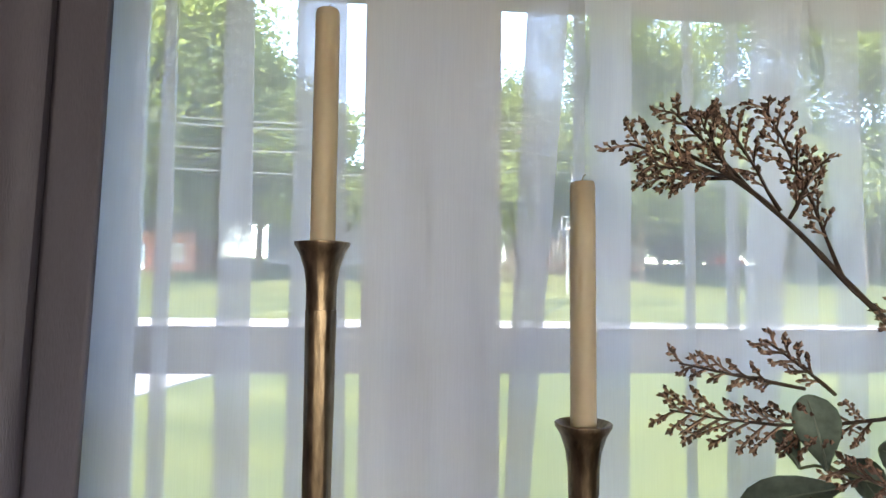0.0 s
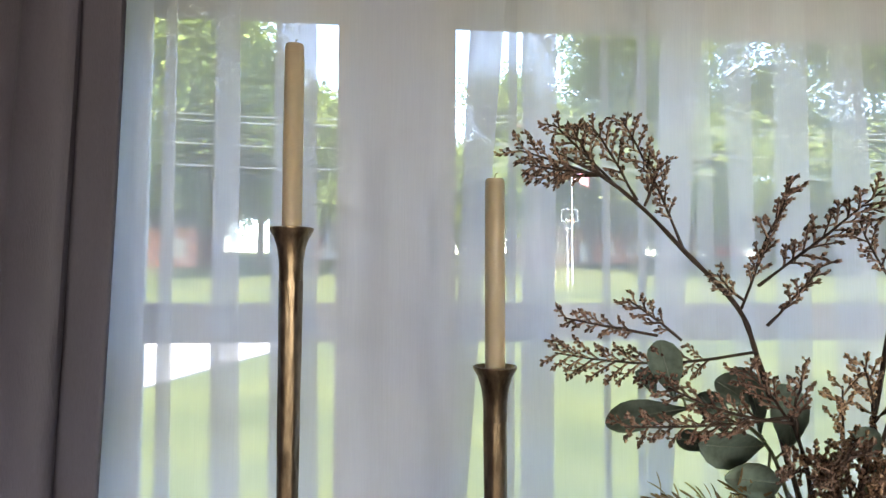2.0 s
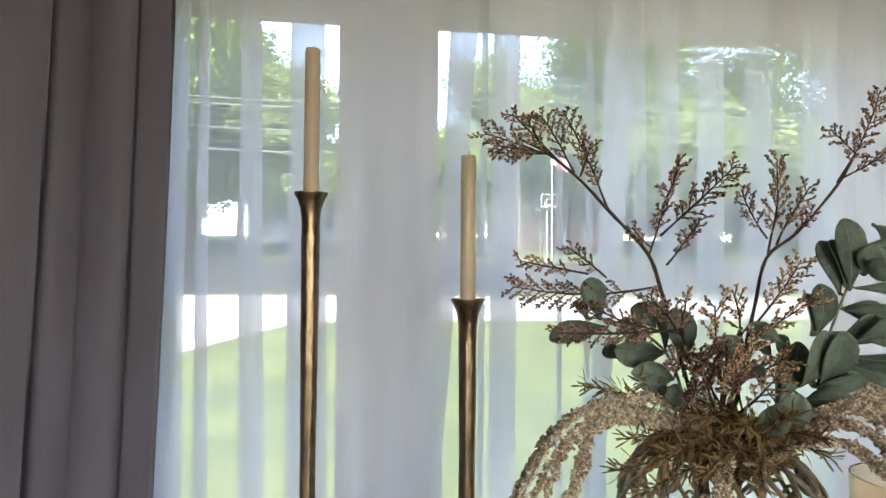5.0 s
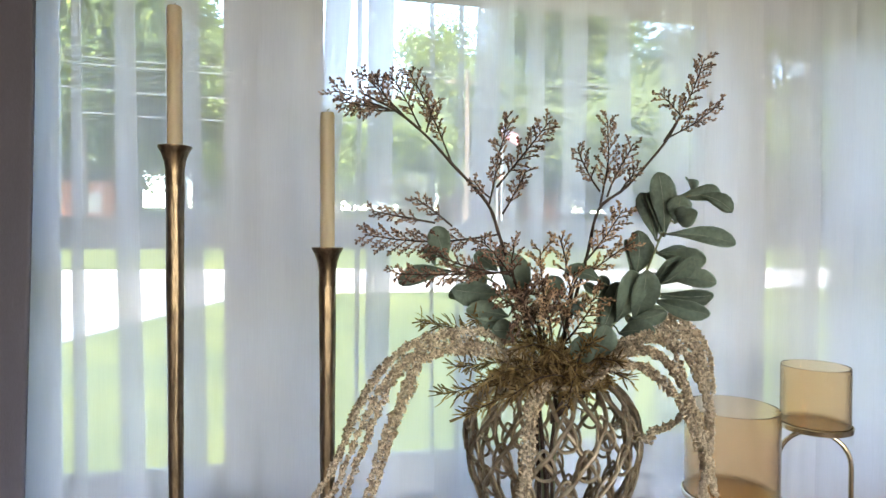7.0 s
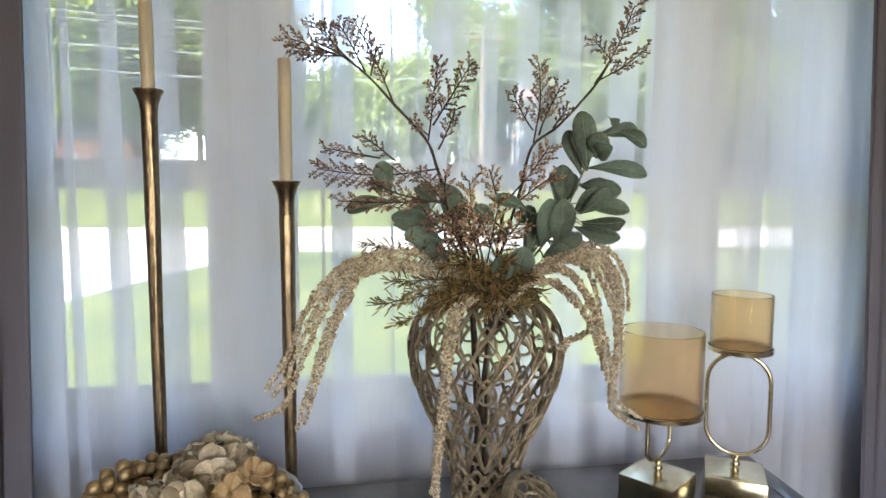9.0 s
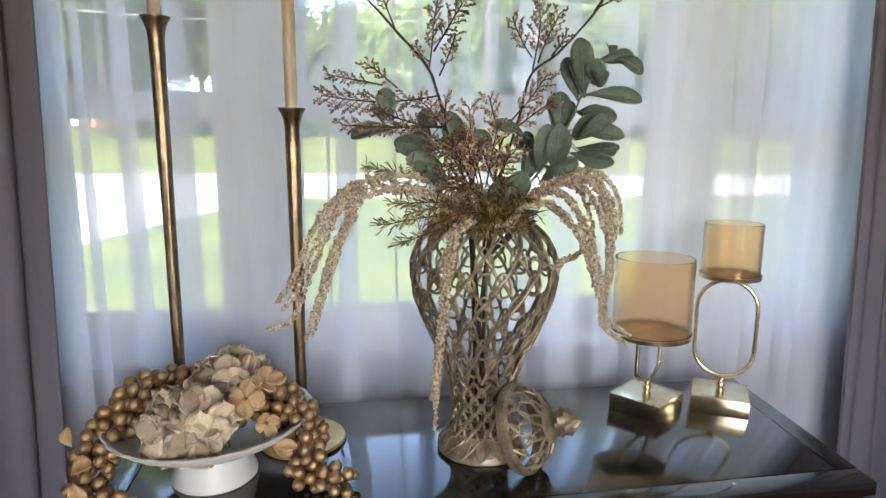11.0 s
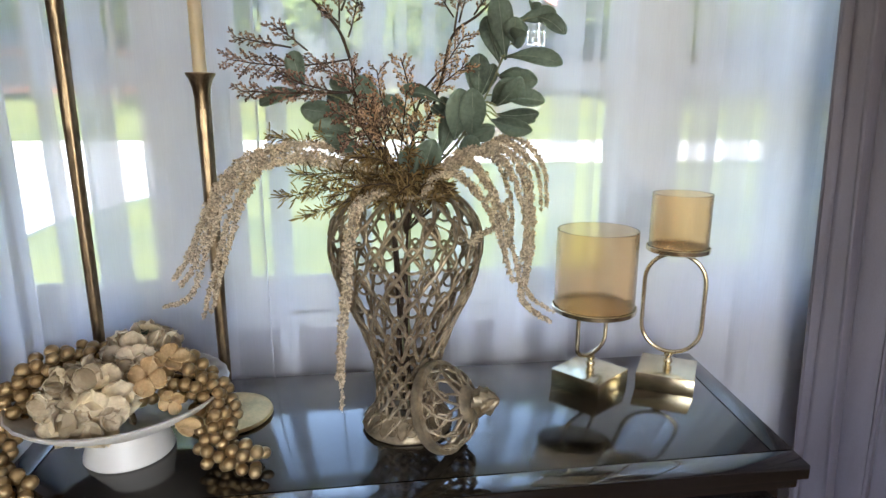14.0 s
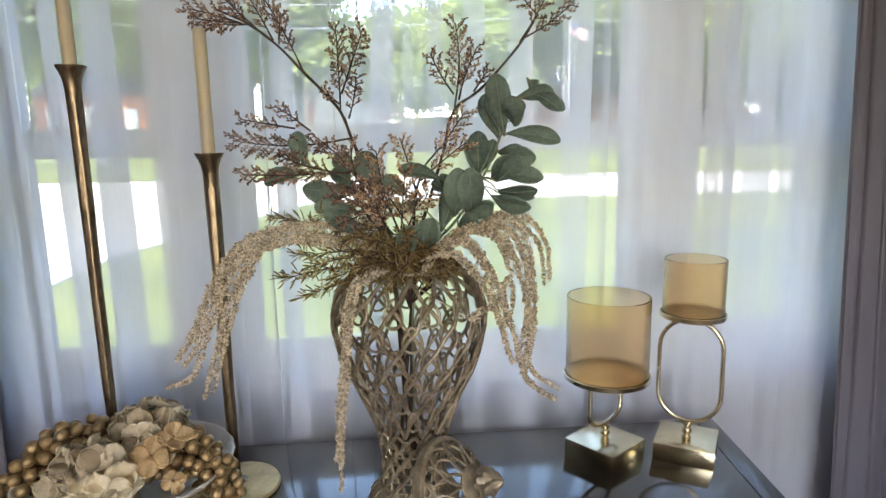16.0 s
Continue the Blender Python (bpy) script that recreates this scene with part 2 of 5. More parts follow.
def tube(bm, pts, r0, r1=None, seg=6, closed=False, knob=0.0, flat=None):
    """A tapered tube along pts, with some unevenness. flat: (direction, factor) to squash it."""
    r1 = r0 if r1 is None else r1
    n = len(pts)
    rings = []
    up = Vector((0.13, 0.31, 0.94))
    for i, p in enumerate(pts):
        q = pts[(i + 1) % n] if closed or i < n - 1 else p
        o = pts[i - 1] if closed or i > 0 else p
        d = (Vector(q) - Vector(o)).normalized()
        u = up - d * up.dot(d)
        if u.length < 1e-4:
            u = d.orthogonal()
        u.normalize()
        up = u
        v = d.cross(u)
        r = r0 + (r1 - r0) * i / max(1, n - 1)
        if knob:
            r *= 1 + random.uniform(-knob, knob)
        rings.append([bm.verts.new(Vector(p) + (u * math.cos(2 * math.pi * k / seg) + v * math.sin(2 * math.pi * k / seg)) * r) for k in range(seg)])
    m = n if closed else n - 1
    for i in range(m):
        a, b = rings[i], rings[(i + 1) % n]
        for k in range(seg):
            bm.faces.new((a[k], a[(k + 1) % seg], b[(k + 1) % seg], b[k]))
    if not closed:
        bm.faces.new(rings[0][::-1])
        bm.faces.new(rings[-1])
    return bm


def blob(bm, c, r, d=None, stretch=1.0):
    """A small eight-sided bud."""
    d = Vector(d).normalized() if d else Vector((0, 0, 1))
    u = d.orthogonal().normalized()
    v = d.cross(u)
    c = Vector(c)
    top, bot = bm.verts.new(c + d * r * stretch), bm.verts.new(c - d * r * stretch)
    ring = [bm.verts.new(c + (u * math.cos(a) + v * math.sin(a)) * r * random.uniform(0.8, 1.15)) for a in (0, 1.57, 3.14, 4.71)]
    for k in range(4):
        bm.faces.new((ring[k], ring[(k + 1) % 4], top))
        bm.faces.new((ring[(k + 1) % 4], ring[k], bot))


# ---- the room ----
X0, X1, Y0, Y1, ZC = -1.7, 2.7, -3.4, 0.80, 2.48
part("floor", boxes((X0, X1, Y0, Y1 + 0.2, -0.12, -0.003)), M_FLOOR)
tagged(bpy.data.objects["floor"], "brown oak floor of the room", "floor", kind="structure")
# overhang past the rear wall is added, unseen, to block sun from the floor
part("ceiling", boxes((X0 - 0.5, X1 + 0.5, Y0 - 1.5, Y1 + 0.22, ZC, ZC + 0.15)), M_CEIL)
tagged(bpy.data.objects["ceiling"], "plain white painted ceiling with an added overhang at the rear", "ceiling", kind="structure")
WT, WB = 1.955, 1.02                       # window head and sill of the glass
PANES = ((-0.325, -0.03), (0.15, 0.98), (1.16, 1.455))
WL, WR = -0.40, 1.53                       # opening in the wall
OT, OB = WT + 0.15, WB - 0.08
wall = part("wall_north", boxes((X0, WL, Y1, Y1 + 0.2, 0, ZC), (WR, X1, Y1, Y1 + 0.2, 0, ZC), (WL, WR, Y1, Y1 + 0.2, 0, OB), (WL, WR, Y1, Y1 + 0.2, OT, ZC)), M_WALL)
tagged(wall, "mauve grey painted wall with a wide window", "wall", kind="structure")
tagged(part("wall_west", boxes((X0 - 0.15, X0, Y0, Y1 + 0.2, 0, ZC)), M_WALL), "mauve grey painted wall", "wall", kind="structure")
tagged(part("wall_east", boxes((X1, X1 + 0.15, Y0, Y1 + 0.2, 0, ZC)), M_WALL), "mauve grey painted wall", "wall", kind="structure")
# the opening in this unseen wall is invented to hold the fill lamp
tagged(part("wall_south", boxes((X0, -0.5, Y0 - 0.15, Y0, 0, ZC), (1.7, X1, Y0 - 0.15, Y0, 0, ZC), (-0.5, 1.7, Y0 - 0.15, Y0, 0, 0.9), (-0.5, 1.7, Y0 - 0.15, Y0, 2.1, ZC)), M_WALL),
       "mauve grey painted wall with an added opening for the fill lamp", "wall", kind="structure")


def build_window():
    w = thing("window_1", (0, 0, 0), "white painted triple window with a wide cross rail", "window", kind="structure")
    ya, yb = Y1 + 0.004, Y1 + 0.024
    part("window_frame", boxes((WL, WR, ya, yb + 0.006, WT, OT - 0.001), (WL, WR, ya, yb + 0.006, OB + 0.001, WB), bevel=0.003), M_TRIM, w)
    part("window_sill", boxes((WL - 0.05, WR + 0.05, Y1 - 0.010, Y1 - 0.002, OB - 0.022, OB - 0.001), bevel=0.002), M_TRIM, w)
    part("apron", boxes((WL - 0.04, WR + 0.04, Y1 - 0.016, Y1 - 0.002, 0.905, OB - 0.023), bevel=0.002), M_TRIM, w)
    part("casing", boxes((WL - 0.07, WL, Y1 - 0.018, Y1 - 0.002, OB, OT), bevel=0.003), M_TRIM, w)
    part("casing", boxes((WR, WR + 0.07, Y1 - 0.018, Y1 - 0.002, OB, OT), bevel=0.003), M_TRIM, w)
    part("casing", boxes((WL - 0.07, WR + 0.07, Y1 - 0.018, Y1 - 0.002, OT, OT + 0.075), bevel=0.003), M_TRIM, w)
    edges = [WL] + [x for p in PANES for x in p] + [WR]
    for a, b in zip(edges[::2], edges[1::2]):
        part("mullion", boxes((a, b, ya + 0.002, yb + 0.004, WB, WT), bevel=0.004), M_TRIM, w)
    for a, b in PANES:
        part("cross_rail", boxes((a, b, ya + 0.006, yb, 1.447, 1.500), bevel=0.004), M_TRIM, w)
        for z0, z1 in ((WB, 1.447), (1.500, WT)):
            s = 0.004
            part("bead", boxes((a, a + s, ya + 0.008, ya + 0.018, z0, z1), (b - s, b, ya + 0.008, ya + 0.018, z0, z1), (a + s, b - s, ya + 0.008, ya + 0.018, z0, z0 + s), (a + s, b - s, ya + 0.008, ya + 0.018, z1 - s, z1)), M_TRIM, w)
            p = part("pane", boxes((a + s, b - s, ya + 0.012, ya + 0.015, z0 + s, z1 - s)), M_PANE, w)
            p.visible_shadow = False


build_window()


# ---- curtains ----
def sheer_panel(name, x_from, x_to, folds, y, z0, z1, label, turns=1):
    """Hanging voile that doubles back on itself at each fold (top from, top to, foot from, foot to)."""
    cols = []                              # (x at top, x at foot, y)
    k = 0

    def run(t0, f0, t1, f1, y0, y1):
        n = max(3, int(abs(t1 - t0) / 0.006))
        for i in range(n):
            s = i / n
            cols.append((t0 + (t1 - t0) * s, f0 + (f1 - f0) * s, y0 + (y1 - y0) * s))
    ta = fa = x_from
    for a, b, c, d in folds:
        run(ta, fa, b, d, y, y - 0.006)
        run(b, d, a, c, y - 0.006, y + 0.010)
        for q in range(turns - 1):
            run(a, c, b, d, y + 0.010, y + 0.002)
            run(b, d, a + 0.002, c + 0.002, y + 0.002, y + 0.016)
        run(a, c, b, d, y + 0.012, y)
        ta, fa = b, d
        run(b, d, b + 0.001, d + 0.001, y, y)
    run(ta, fa, x_to, x_to, y, y)
    cols.append((x_to, x_to, y))
    bm = bmesh.new()
    rows = []
    nz = 40
    for j in range(nz + 1):
        s = j / nz
        z = z0 + (z1 - z0) * s
        row = []
        for t, f, yy in cols:
            x = f + (t - f) * max(0.0, (z - 1.2) / 0.7)
            wave = 0.008 * noise.noise((x * 9, z * 0.35, 1.7)) + 0.004 * noise.noise((x * 30, z * 0.8, 4.2))
            drift = 0.006 * noise.noise((x * 4, z * 1.3, 9.1))
            row.append(bm.verts.new((x + drift, yy + wave, z)))
        rows.append(row)
    for a, b in zip(rows, rows[1:]):
        for i in range(len(a) - 1):
            bm.faces.new((a[i], a[i + 1], b[i + 1], b[i]))
    ob = part(name, bm, M_SHEER, None)
    return tagged(ob, label, "curtain", group="sheer curtains at the window")


SY = 0.655
LEFT_FOLDS = [(-0.335, -0.262, -0.335, -0.260), (-0.250, -0.232, -0.246, -0.222), (-0.184, -0.148, -0.177, -0.135), (-0.101, -0.047, -0.105, -0.040),
              (0.0, 0.045, 0.0, 0.04), (0.05, 0.112, 0.055, 0.125), (0.156, 0.200, 0.130, 0.150), (0.209, 0.217, 0.209, 0.216), (0.228, 0.273, 0.228, 0.268), (0.342, 0.347, 0.345, 0.349), (0.398, 0.404, 0.39, 0.395), (0.434, 0.489, 0.40, 0.425)]
RIGHT_FOLDS = [(0.527, 0.557, 0.535, 0.552), (0.60, 0.640, 0.596, 0.639), (0.690, 0.722, 0.690, 0.750), (0.80, 0.857, 0.797, 0.85), (0.884, 0.892, 0.882, 0.889), (0.93, 0.968, 0.935, 0.965), (0.985, 1.02, 0.99, 1.025),
               (1.05, 1.075, 1.055, 1.085), (1.10, 1.13, 1.10, 1.125), (1.144, 1.158, 1.142, 1.156), (1.19, 1.242, 1.185, 1.24), (1.268, 1.30, 1.268, 1.295), (1.315, 1.345, 1.31, 1.34), (1.36, 1.40, 1.355, 1.40)]
sheer_panel("sheer_curtain", -0.42, 0.50, LEFT_FOLDS, SY, 0.03, 2.26, "white translucent voile curtain with soft hanging folds", 3)
sheer_panel("sheer_curtain", 1.11, 1.46, [(1.16, 1.18, 1.162, 1.18), (1.33, 1.39, 1.33, 1.385)], SY + 0.035, 0.03, 2.26, "white translucent voile curtain hanging behind another panel")
sheer_panel("sheer_curtain", 0.48, 1.47, RIGHT_FOLDS, SY + 0.004, 0.03, 2.26, "white translucent voile curtain gathered in soft folds")


def drape(x_from, x_to, y, phase, label, lean=0.0):
    """A heavy curtain: the cloth, and the doubled hem that runs down its leading edge."""
    d = thing("drape", (0, 0, 0), label, "curtain", group="heavy drapes beside the window")
    n, nz = 170, 24
    cut = 7
    grid = []
    for j in range(nz + 1):
        z = 0.02 + 2.24 * j / nz
        amp = 0.045 - 0.012 * j / nz
        row = []
        for i in range(n + 1):
            s = i / n
            x = x_from + lean * (1.75 - z) + (x_to - x_from) * s + 0.008 * noise.noise((s * 5, z * 0.8, phase))
            a = s * 2 * math.pi * 6.6 + phase + 1.3 * noise.noise((s * 4, z * 0.4, phase + 3))
            deep = amp * (0.65 + 0.6 * noise.noise((s * 6, phase, z * 0.3)))
            fine = 0.007 * math.sin(2.3 * a + 1.7) + 0.004 * noise.noise((s * 30, z * 0.7, phase))
            row.append((x + 0.014 * math.sin(2 * a), y + (deep * math.sin(a) + fine) * min(1, 4 * s + 0.35), z))
        grid.append(row)
    for name, lo, hi, thick in (("cloth", cut, n, 0.003), ("edge_hem", 0, cut, 0.0055)):
        bm = bmesh.new()
        rows = [[bm.verts.new(c) for c in row[lo:hi + 1]] for row in grid]
        for a, b in zip(rows, rows[1:]):
            for i in range(hi - lo):
                bm.faces.new((a[i], a[i + 1], b[i + 1], b[i]))
        bmesh.ops.recalc_face_normals(bm, faces=bm.faces)
        md = part(name, bm, M_DRAPE, d).modifiers.new("body", "SOLIDIFY")
        md.thickness = thick
    return d


drape(-0.267, -0.95, 0.550, 0.4, "heavy grey satin drape hanging in deep folds", -0.026)
drape(1.335, 2.05, 0.565, 0.9, "heavy grey satin drape hanging in deep folds", 0.042)


def curtain_rod():
    r = thing("curtain_rod", (0, 0, 0), "dark bronze curtain rod on two brackets", "curtain rod", kind="structure")
    bm = bmesh.new()
    tube(bm, [(-1.0, 0.61, 2.275), (2.1, 0.61, 2.275)], 0.012, seg=12)
    part("rod", bm, M_BRONZE, r)
    for x in (-0.98, 2.08):
        part("bracket", boxes((x - 0.01, x + 0.01, 0.6, Y1 - 0.001, 2.255, 2.265)), M_BRONZE, r)


curtain_rod()


# ---- the dark sideboard ----
TZ = 0.86


def build_sideboard():
    t = thing("sideboard", (0.47, 0.41, 0), "black espresso lacquered sideboard with a framed top", "sideboard")

    def slab(quad, z0, z1, bevel):
        bm = bmesh.new()
        lo = [bm.verts.new((x - 0.47, y - 0.41, z0)) for x, y in quad]
        hi = [bm.verts.new((x - 0.47, y - 0.41, z1)) for x, y in quad]
        bm.faces.new(lo[::-1])
        bm.faces.new(hi)
        for i in range(4):
            j = (i + 1) % 4
            bm.faces.new((lo[i], lo[j], hi[j], hi[i]))
        bmesh.ops.bevel(bm, geom=list(bm.edges), offset=bevel, segments=2, profile=0.6, affect="EDGES")
        return bm
    fl, fr, bl, br = (-0.138, 0.188), (1.082, 0.188), (-0.150, 0.630), (1.132, 0.630)

    def at(u, v):
        """A point of the top: u along the front, v from front to back."""
        f = Vector(fl).lerp(Vector(fr), u)
        b = Vector(bl).lerp(Vector(br), u)
        return f.lerp(b, v)
    g = 0.0007
    cu, cv = 0.032, 0.105
    part("top_panel", slab([at(cu + g, cv + g), at(1 - cu - g, cv + g), at(1 - cu - g, 1), at(cu + g, 1)], TZ - 0.024, TZ, 0.0012), M_TABLE, t)
    part("front_rail", slab([at(0, 0), at(1, 0), at(1, cv - g), at(0, cv - g)], TZ - 0.024, TZ, 0.003), M_TABLE, t)
    part("end_rail", slab([at(0, cv + g), at(cu - g, cv + g), at(cu - g, 1), at(0, 1)], TZ - 0.024, TZ, 0.0012), M_TABLE, t)
    part("end_rail", slab([at(1 - cu + g, cv + g), at(1, cv + g), at(1, 1), at(1 - cu + g, 1)], TZ - 0.024, TZ, 0.0012), M_TABLE, t)
    part("moulding", slab([(-0.128, 0.198), (1.072, 0.198), (1.12, 0.625), (-0.14, 0.625)], TZ - 0.045, TZ - 0.0242, 0.004), M_TABLE, t)
    part("body", slab([(-0.11, 0.215), (1.055, 0.215), (1.10, 0.62), (-0.12, 0.62)], 0.10, TZ - 0.0455, 0.003), M_TABLE, t)
    for i in range(3):
        x0 = -0.10 + i * 0.385 - 0.47
        for z0, z1 in ((0.62, 0.80), (0.38, 0.605), (0.13, 0.365)):
            d = part("drawer", boxes((x0, x0 + 0.37, -0.212, -0.1955, z0, z1), bevel=0.004), M_TABLE, t)
            bm = bmesh.new()
            lathe([(0, 0.024), (0.010, 0.022), (0.014, 0.014), (0.007, 0.006), (0.006, 0)], 16, bm)
            bmesh.ops.rotate(bm, verts=bm.verts, cent=(0, 0, 0), matrix=Matrix.Rotation(radians(90), 3, "X"))
            bmesh.ops.translate(bm, verts=bm.verts, vec=(x0 + 0.185, -0.2115, (z0 + z1) / 2))
            part("knob", bm, M_BRONZE, d, "dark bronze knob")
    for x, y in ((-0.08, 0.24), (1.03, 0.24), (-0.09, 0.59), (1.07, 0.59)):
        part("leg", boxes((x - 0.025 - 0.47, x + 0.025 - 0.47, y - 0.025 - 0.41, y + 0.025 - 0.41, -0.003, 0.0995), bevel=0.004), M_TABLE, t)


build_sideboard()


# ---- candlesticks ----
def candlestick(at, h, candle, label):
    c = thing("candlestick", at, label, "candlestick", group="tall bronze candlesticks")
    ph = at[0] * 30

    def hammered(a, z):
        return 1 + 0.06 * noise.noise((math.cos(a) * 1.6 + ph, math.sin(a) * 1.6, z * 14)) + 0.05 * math.cos(6 * a + 2 * noise.noise((ph, 3, z * 9)))
    prof = [(0.0088 + 0.0032 * (s / 24) ** 1.3, 0.02 + (h - 0.075) * s / 24) for s in range(25)]
    part("stem", lathe([(0.0, 0.012), (0.022, 0.013), (0.014, 0.017)] + prof, 28, warp=hammered), M_BRONZE, c, "hammered bronze stem")
    z = h - 0.055
    part("cup", lathe([(0.0, z - 0.004), (0.0122, z), (0.0126, z + 0.02), (0.0145, z + 0.034), (0.0185, z + 0.046), (0.0226, z + 0.0525), (0.0228, z + 0.055), (0.0215, z + 0.0555), (0.015, z + 0.048), (0.011, z + 0.045), (0, z + 0.044)], 40), M_BRONZE, c)
    part("base", lathe([(0, 0.0), (0.074, 0.0), (0.077, 0.003), (0.075, 0.008), (0.055, 0.0115), (0.025, 0.0135), (0, 0.0136)], 56), M_GOLD, c, "round pale gold base plate")
    k = part("candle", lathe([(0, z + 0.0445), (0.0103, z + 0.0445), (0.0104, h + candle * 0.5), (0.0101, h + candle - 0.004), (0.0092, h + candle - 0.0006), (0.006, h + candle - 0.0004), (0, h + candle - 0.003)], 32,
                             warp=lambda a, zz: 1 + 0.012 * noise.noise((math.cos(a), math.sin(a) + ph, zz * 25))), M_WAX, c, "ivory taper candle")
    bm = bmesh.new()
    t = h + candle
    tube(bm, [(0, 0, t - 0.003), (0, 0.0004, t + 0.002), (0.0012, 0.0006, t + 0.005), (0.003, 0.0006, t + 0.0058)], 0.0007, 0.0006, 6)
    part("wick", bm, M_WICK, k)


candlestick((-0.053, 0.5, TZ), 0.734, 0.196, "tall hammered bronze candlestick with an ivory taper candle")
candlestick((0.158, 0.475, TZ), 0.592, 0.194, "shorter hammered bronze candlestick with an ivory taper candle")


# ---- amber hurricane holders ----
def stadium(hw, z0, z1, n=14):
    """A closed loop in the xz plane with round ends."""
    pts = []
    r = hw
    for i in range(n + 1):
        a = math.pi + math.pi * i / n
        pts.append((r * math.cos(a), 0, z0 + r + r * math.sin(a)))
    for i in range(n + 1):
        a = math.pi * i / n
        pts.append((r * math.cos(a), 0, z1 - r + r * math.sin(a)))
    return pts


def hurricane(at, rz, plate_z, plate_r, glass_h, loop, label):
    h = thing("candle_holder", at, label, "candle holder", group="amber glass candle holders", rz=rz)
    part("base", boxes((-0.054, 0.054, -0.054, 0.054, 0, 0.034), bevel=0.0018), M_BRASS, h, "square polished brass block")
    part("stud", lathe([(0, 0.0342), (0.009, 0.0342), (0.009, 0.037), (0.005, 0.039), (0.0085, 0.043), (0.0095, 0.047), (0.0085, 0.051), (0.005, 0.054), (0.0085, 0.058), (0.0085, 0.061), (0.004, 0.0645), (0, 0.065)], 24), M_BRASS, h)
    bm = bmesh.new()
    if loop == "loop":
        tube(bm, stadium(0.056, 0.0655, plate_z - 0.005), 0.0042, seg=10, closed=True)
    else:
        n = 14
        r = 0.05
        arc = [(r * math.cos(math.pi + math.pi * i / n), 0, 0.0655 + 0.025 + 0.025 * math.sin(math.pi + math.pi * i / n)) for i in range(n + 1)]
        tube(bm, [(-r, 0, plate_z - 0.002)] + arc + [(r, 0, plate_z - 0.002)], 0.0042, seg=10)
    part("frame", bm, M_BRASS, h, "bent brass rod frame")
    p, z = plate_r, plate_z
    part("plate", lathe([(0, z), (p - 0.004, z), (p, z + 0.002), (p + 0.001, z + 0.010), (p - 0.001, z + 0.011), (p - 0.002, z + 0.005), (0, z + 0.0045)], 56), M_BRASS, h)
    g = p - 0.0035
    warp = lambda a, zz: 1 + 0.006 * noise.noise((math.cos(a) * 3, math.sin(a) * 3, zz * 30 + rz))
    ob = part("glass_cylinder", lathe([(0, z + 0.0052), (g, z + 0.0052), (g, z + glass_h - 0.001), (g - 0.0012, z + glass_h), (g - 0.0024, z + glass_h - 0.001), (g - 0.0024, z + 0.012), (g - 0.006, z + 0.0085), (0, z + 0.0085)], 64, warp=warp), M_AMBER, h, "clear amber glass cylinder")
    return h


hurricane((0.847, 0.508, TZ), 36, 0.157, 0.080, 0.160, "u", "wide amber glass hurricane candle holder on a brass base")
hurricane((1.006, 0.498, TZ), -33, 0.272, 0.0585, 0.112, "loop", "amber glass candle holder raised on a brass loop")


# ---- pierced ginger jar ----
VC = (0.474, 0.405)
VPROF = [(0.0755, 0.004), (0.070, 0.018), (0.058, 0.032), (0.051, 0.05), (0.0505, 0.08), (0.054, 0.112), (0.061, 0.142), (0.074, 0.178), (0.090, 0.212), (0.105, 0.244), (0.117, 0.278), (0.1235, 0.315), (0.1235, 0.338), (0.117, 0.363), (0.103, 0.385), (0.086, 0.400), (0.072, 0.408)]


def on_profile(prof, s):
    """Radius and height at s (0 foot, 1 rim), by height."""
    z = prof[0][1] + (prof[-1][1] - prof[0][1]) * s
    for (r0, z0), (r1, z1) in zip(prof, prof[1:]):
        if z <= z1 + 1e-9:
            return r0 + (r1 - r0) * (z - z0) / (z1 - z0), z
    return prof[-1]


def lattice(bm, prof, s0, s1, n, rows, r):
    """Crossing diagonals wound round a turned form; each diamond holds a teardrop loop with a small one inside."""
    def pt(a, s, lift=0.0):
        rad, z = on_profile(prof, max(0, min(1, s)))
        return Vector(((rad + lift) * math.cos(a), (rad + lift) * math.sin(a), z))
    da = 2 * math.pi / n
    hs = (s1 - s0) / rows                      # half a diamond's height
    for k in range(n):
        for sg in (1, -1):
            pts = []
            for i in range(rows * 8 + 1):
                u = i / 8
                w = math.sin(u * math.pi * 2) * 0.022
                pts.append(pt((k + sg * (u * 0.5 + w)) * da, s0 + hs * u, 0.001 * sg))
            tube(bm, pts, r * 1.1, r * 1.1, 8, knob=0.05)
    for row in range(rows - 1):
        for k in range(n):
            a = (k + (0.5 if row % 2 == 0 else 0.0)) * da
            c = s0 + hs * (row + 1)
            j = random.uniform(-0.02, 0.02) * da
            for big, low in ((0.52, -0.12),):
                pts = []
                for i in range(18):
                    t = 2 * math.pi * i / 18
                    pts.append(pt(a + j + da * 0.46 * big * math.sin(t) * (1 + 0.4 * math.cos(t)), c + hs * (low - 1.0 * big * math.cos(t)), 0.0012))
                tube(bm, pts, r * 0.78, None, 7, closed=True, knob=0.05)


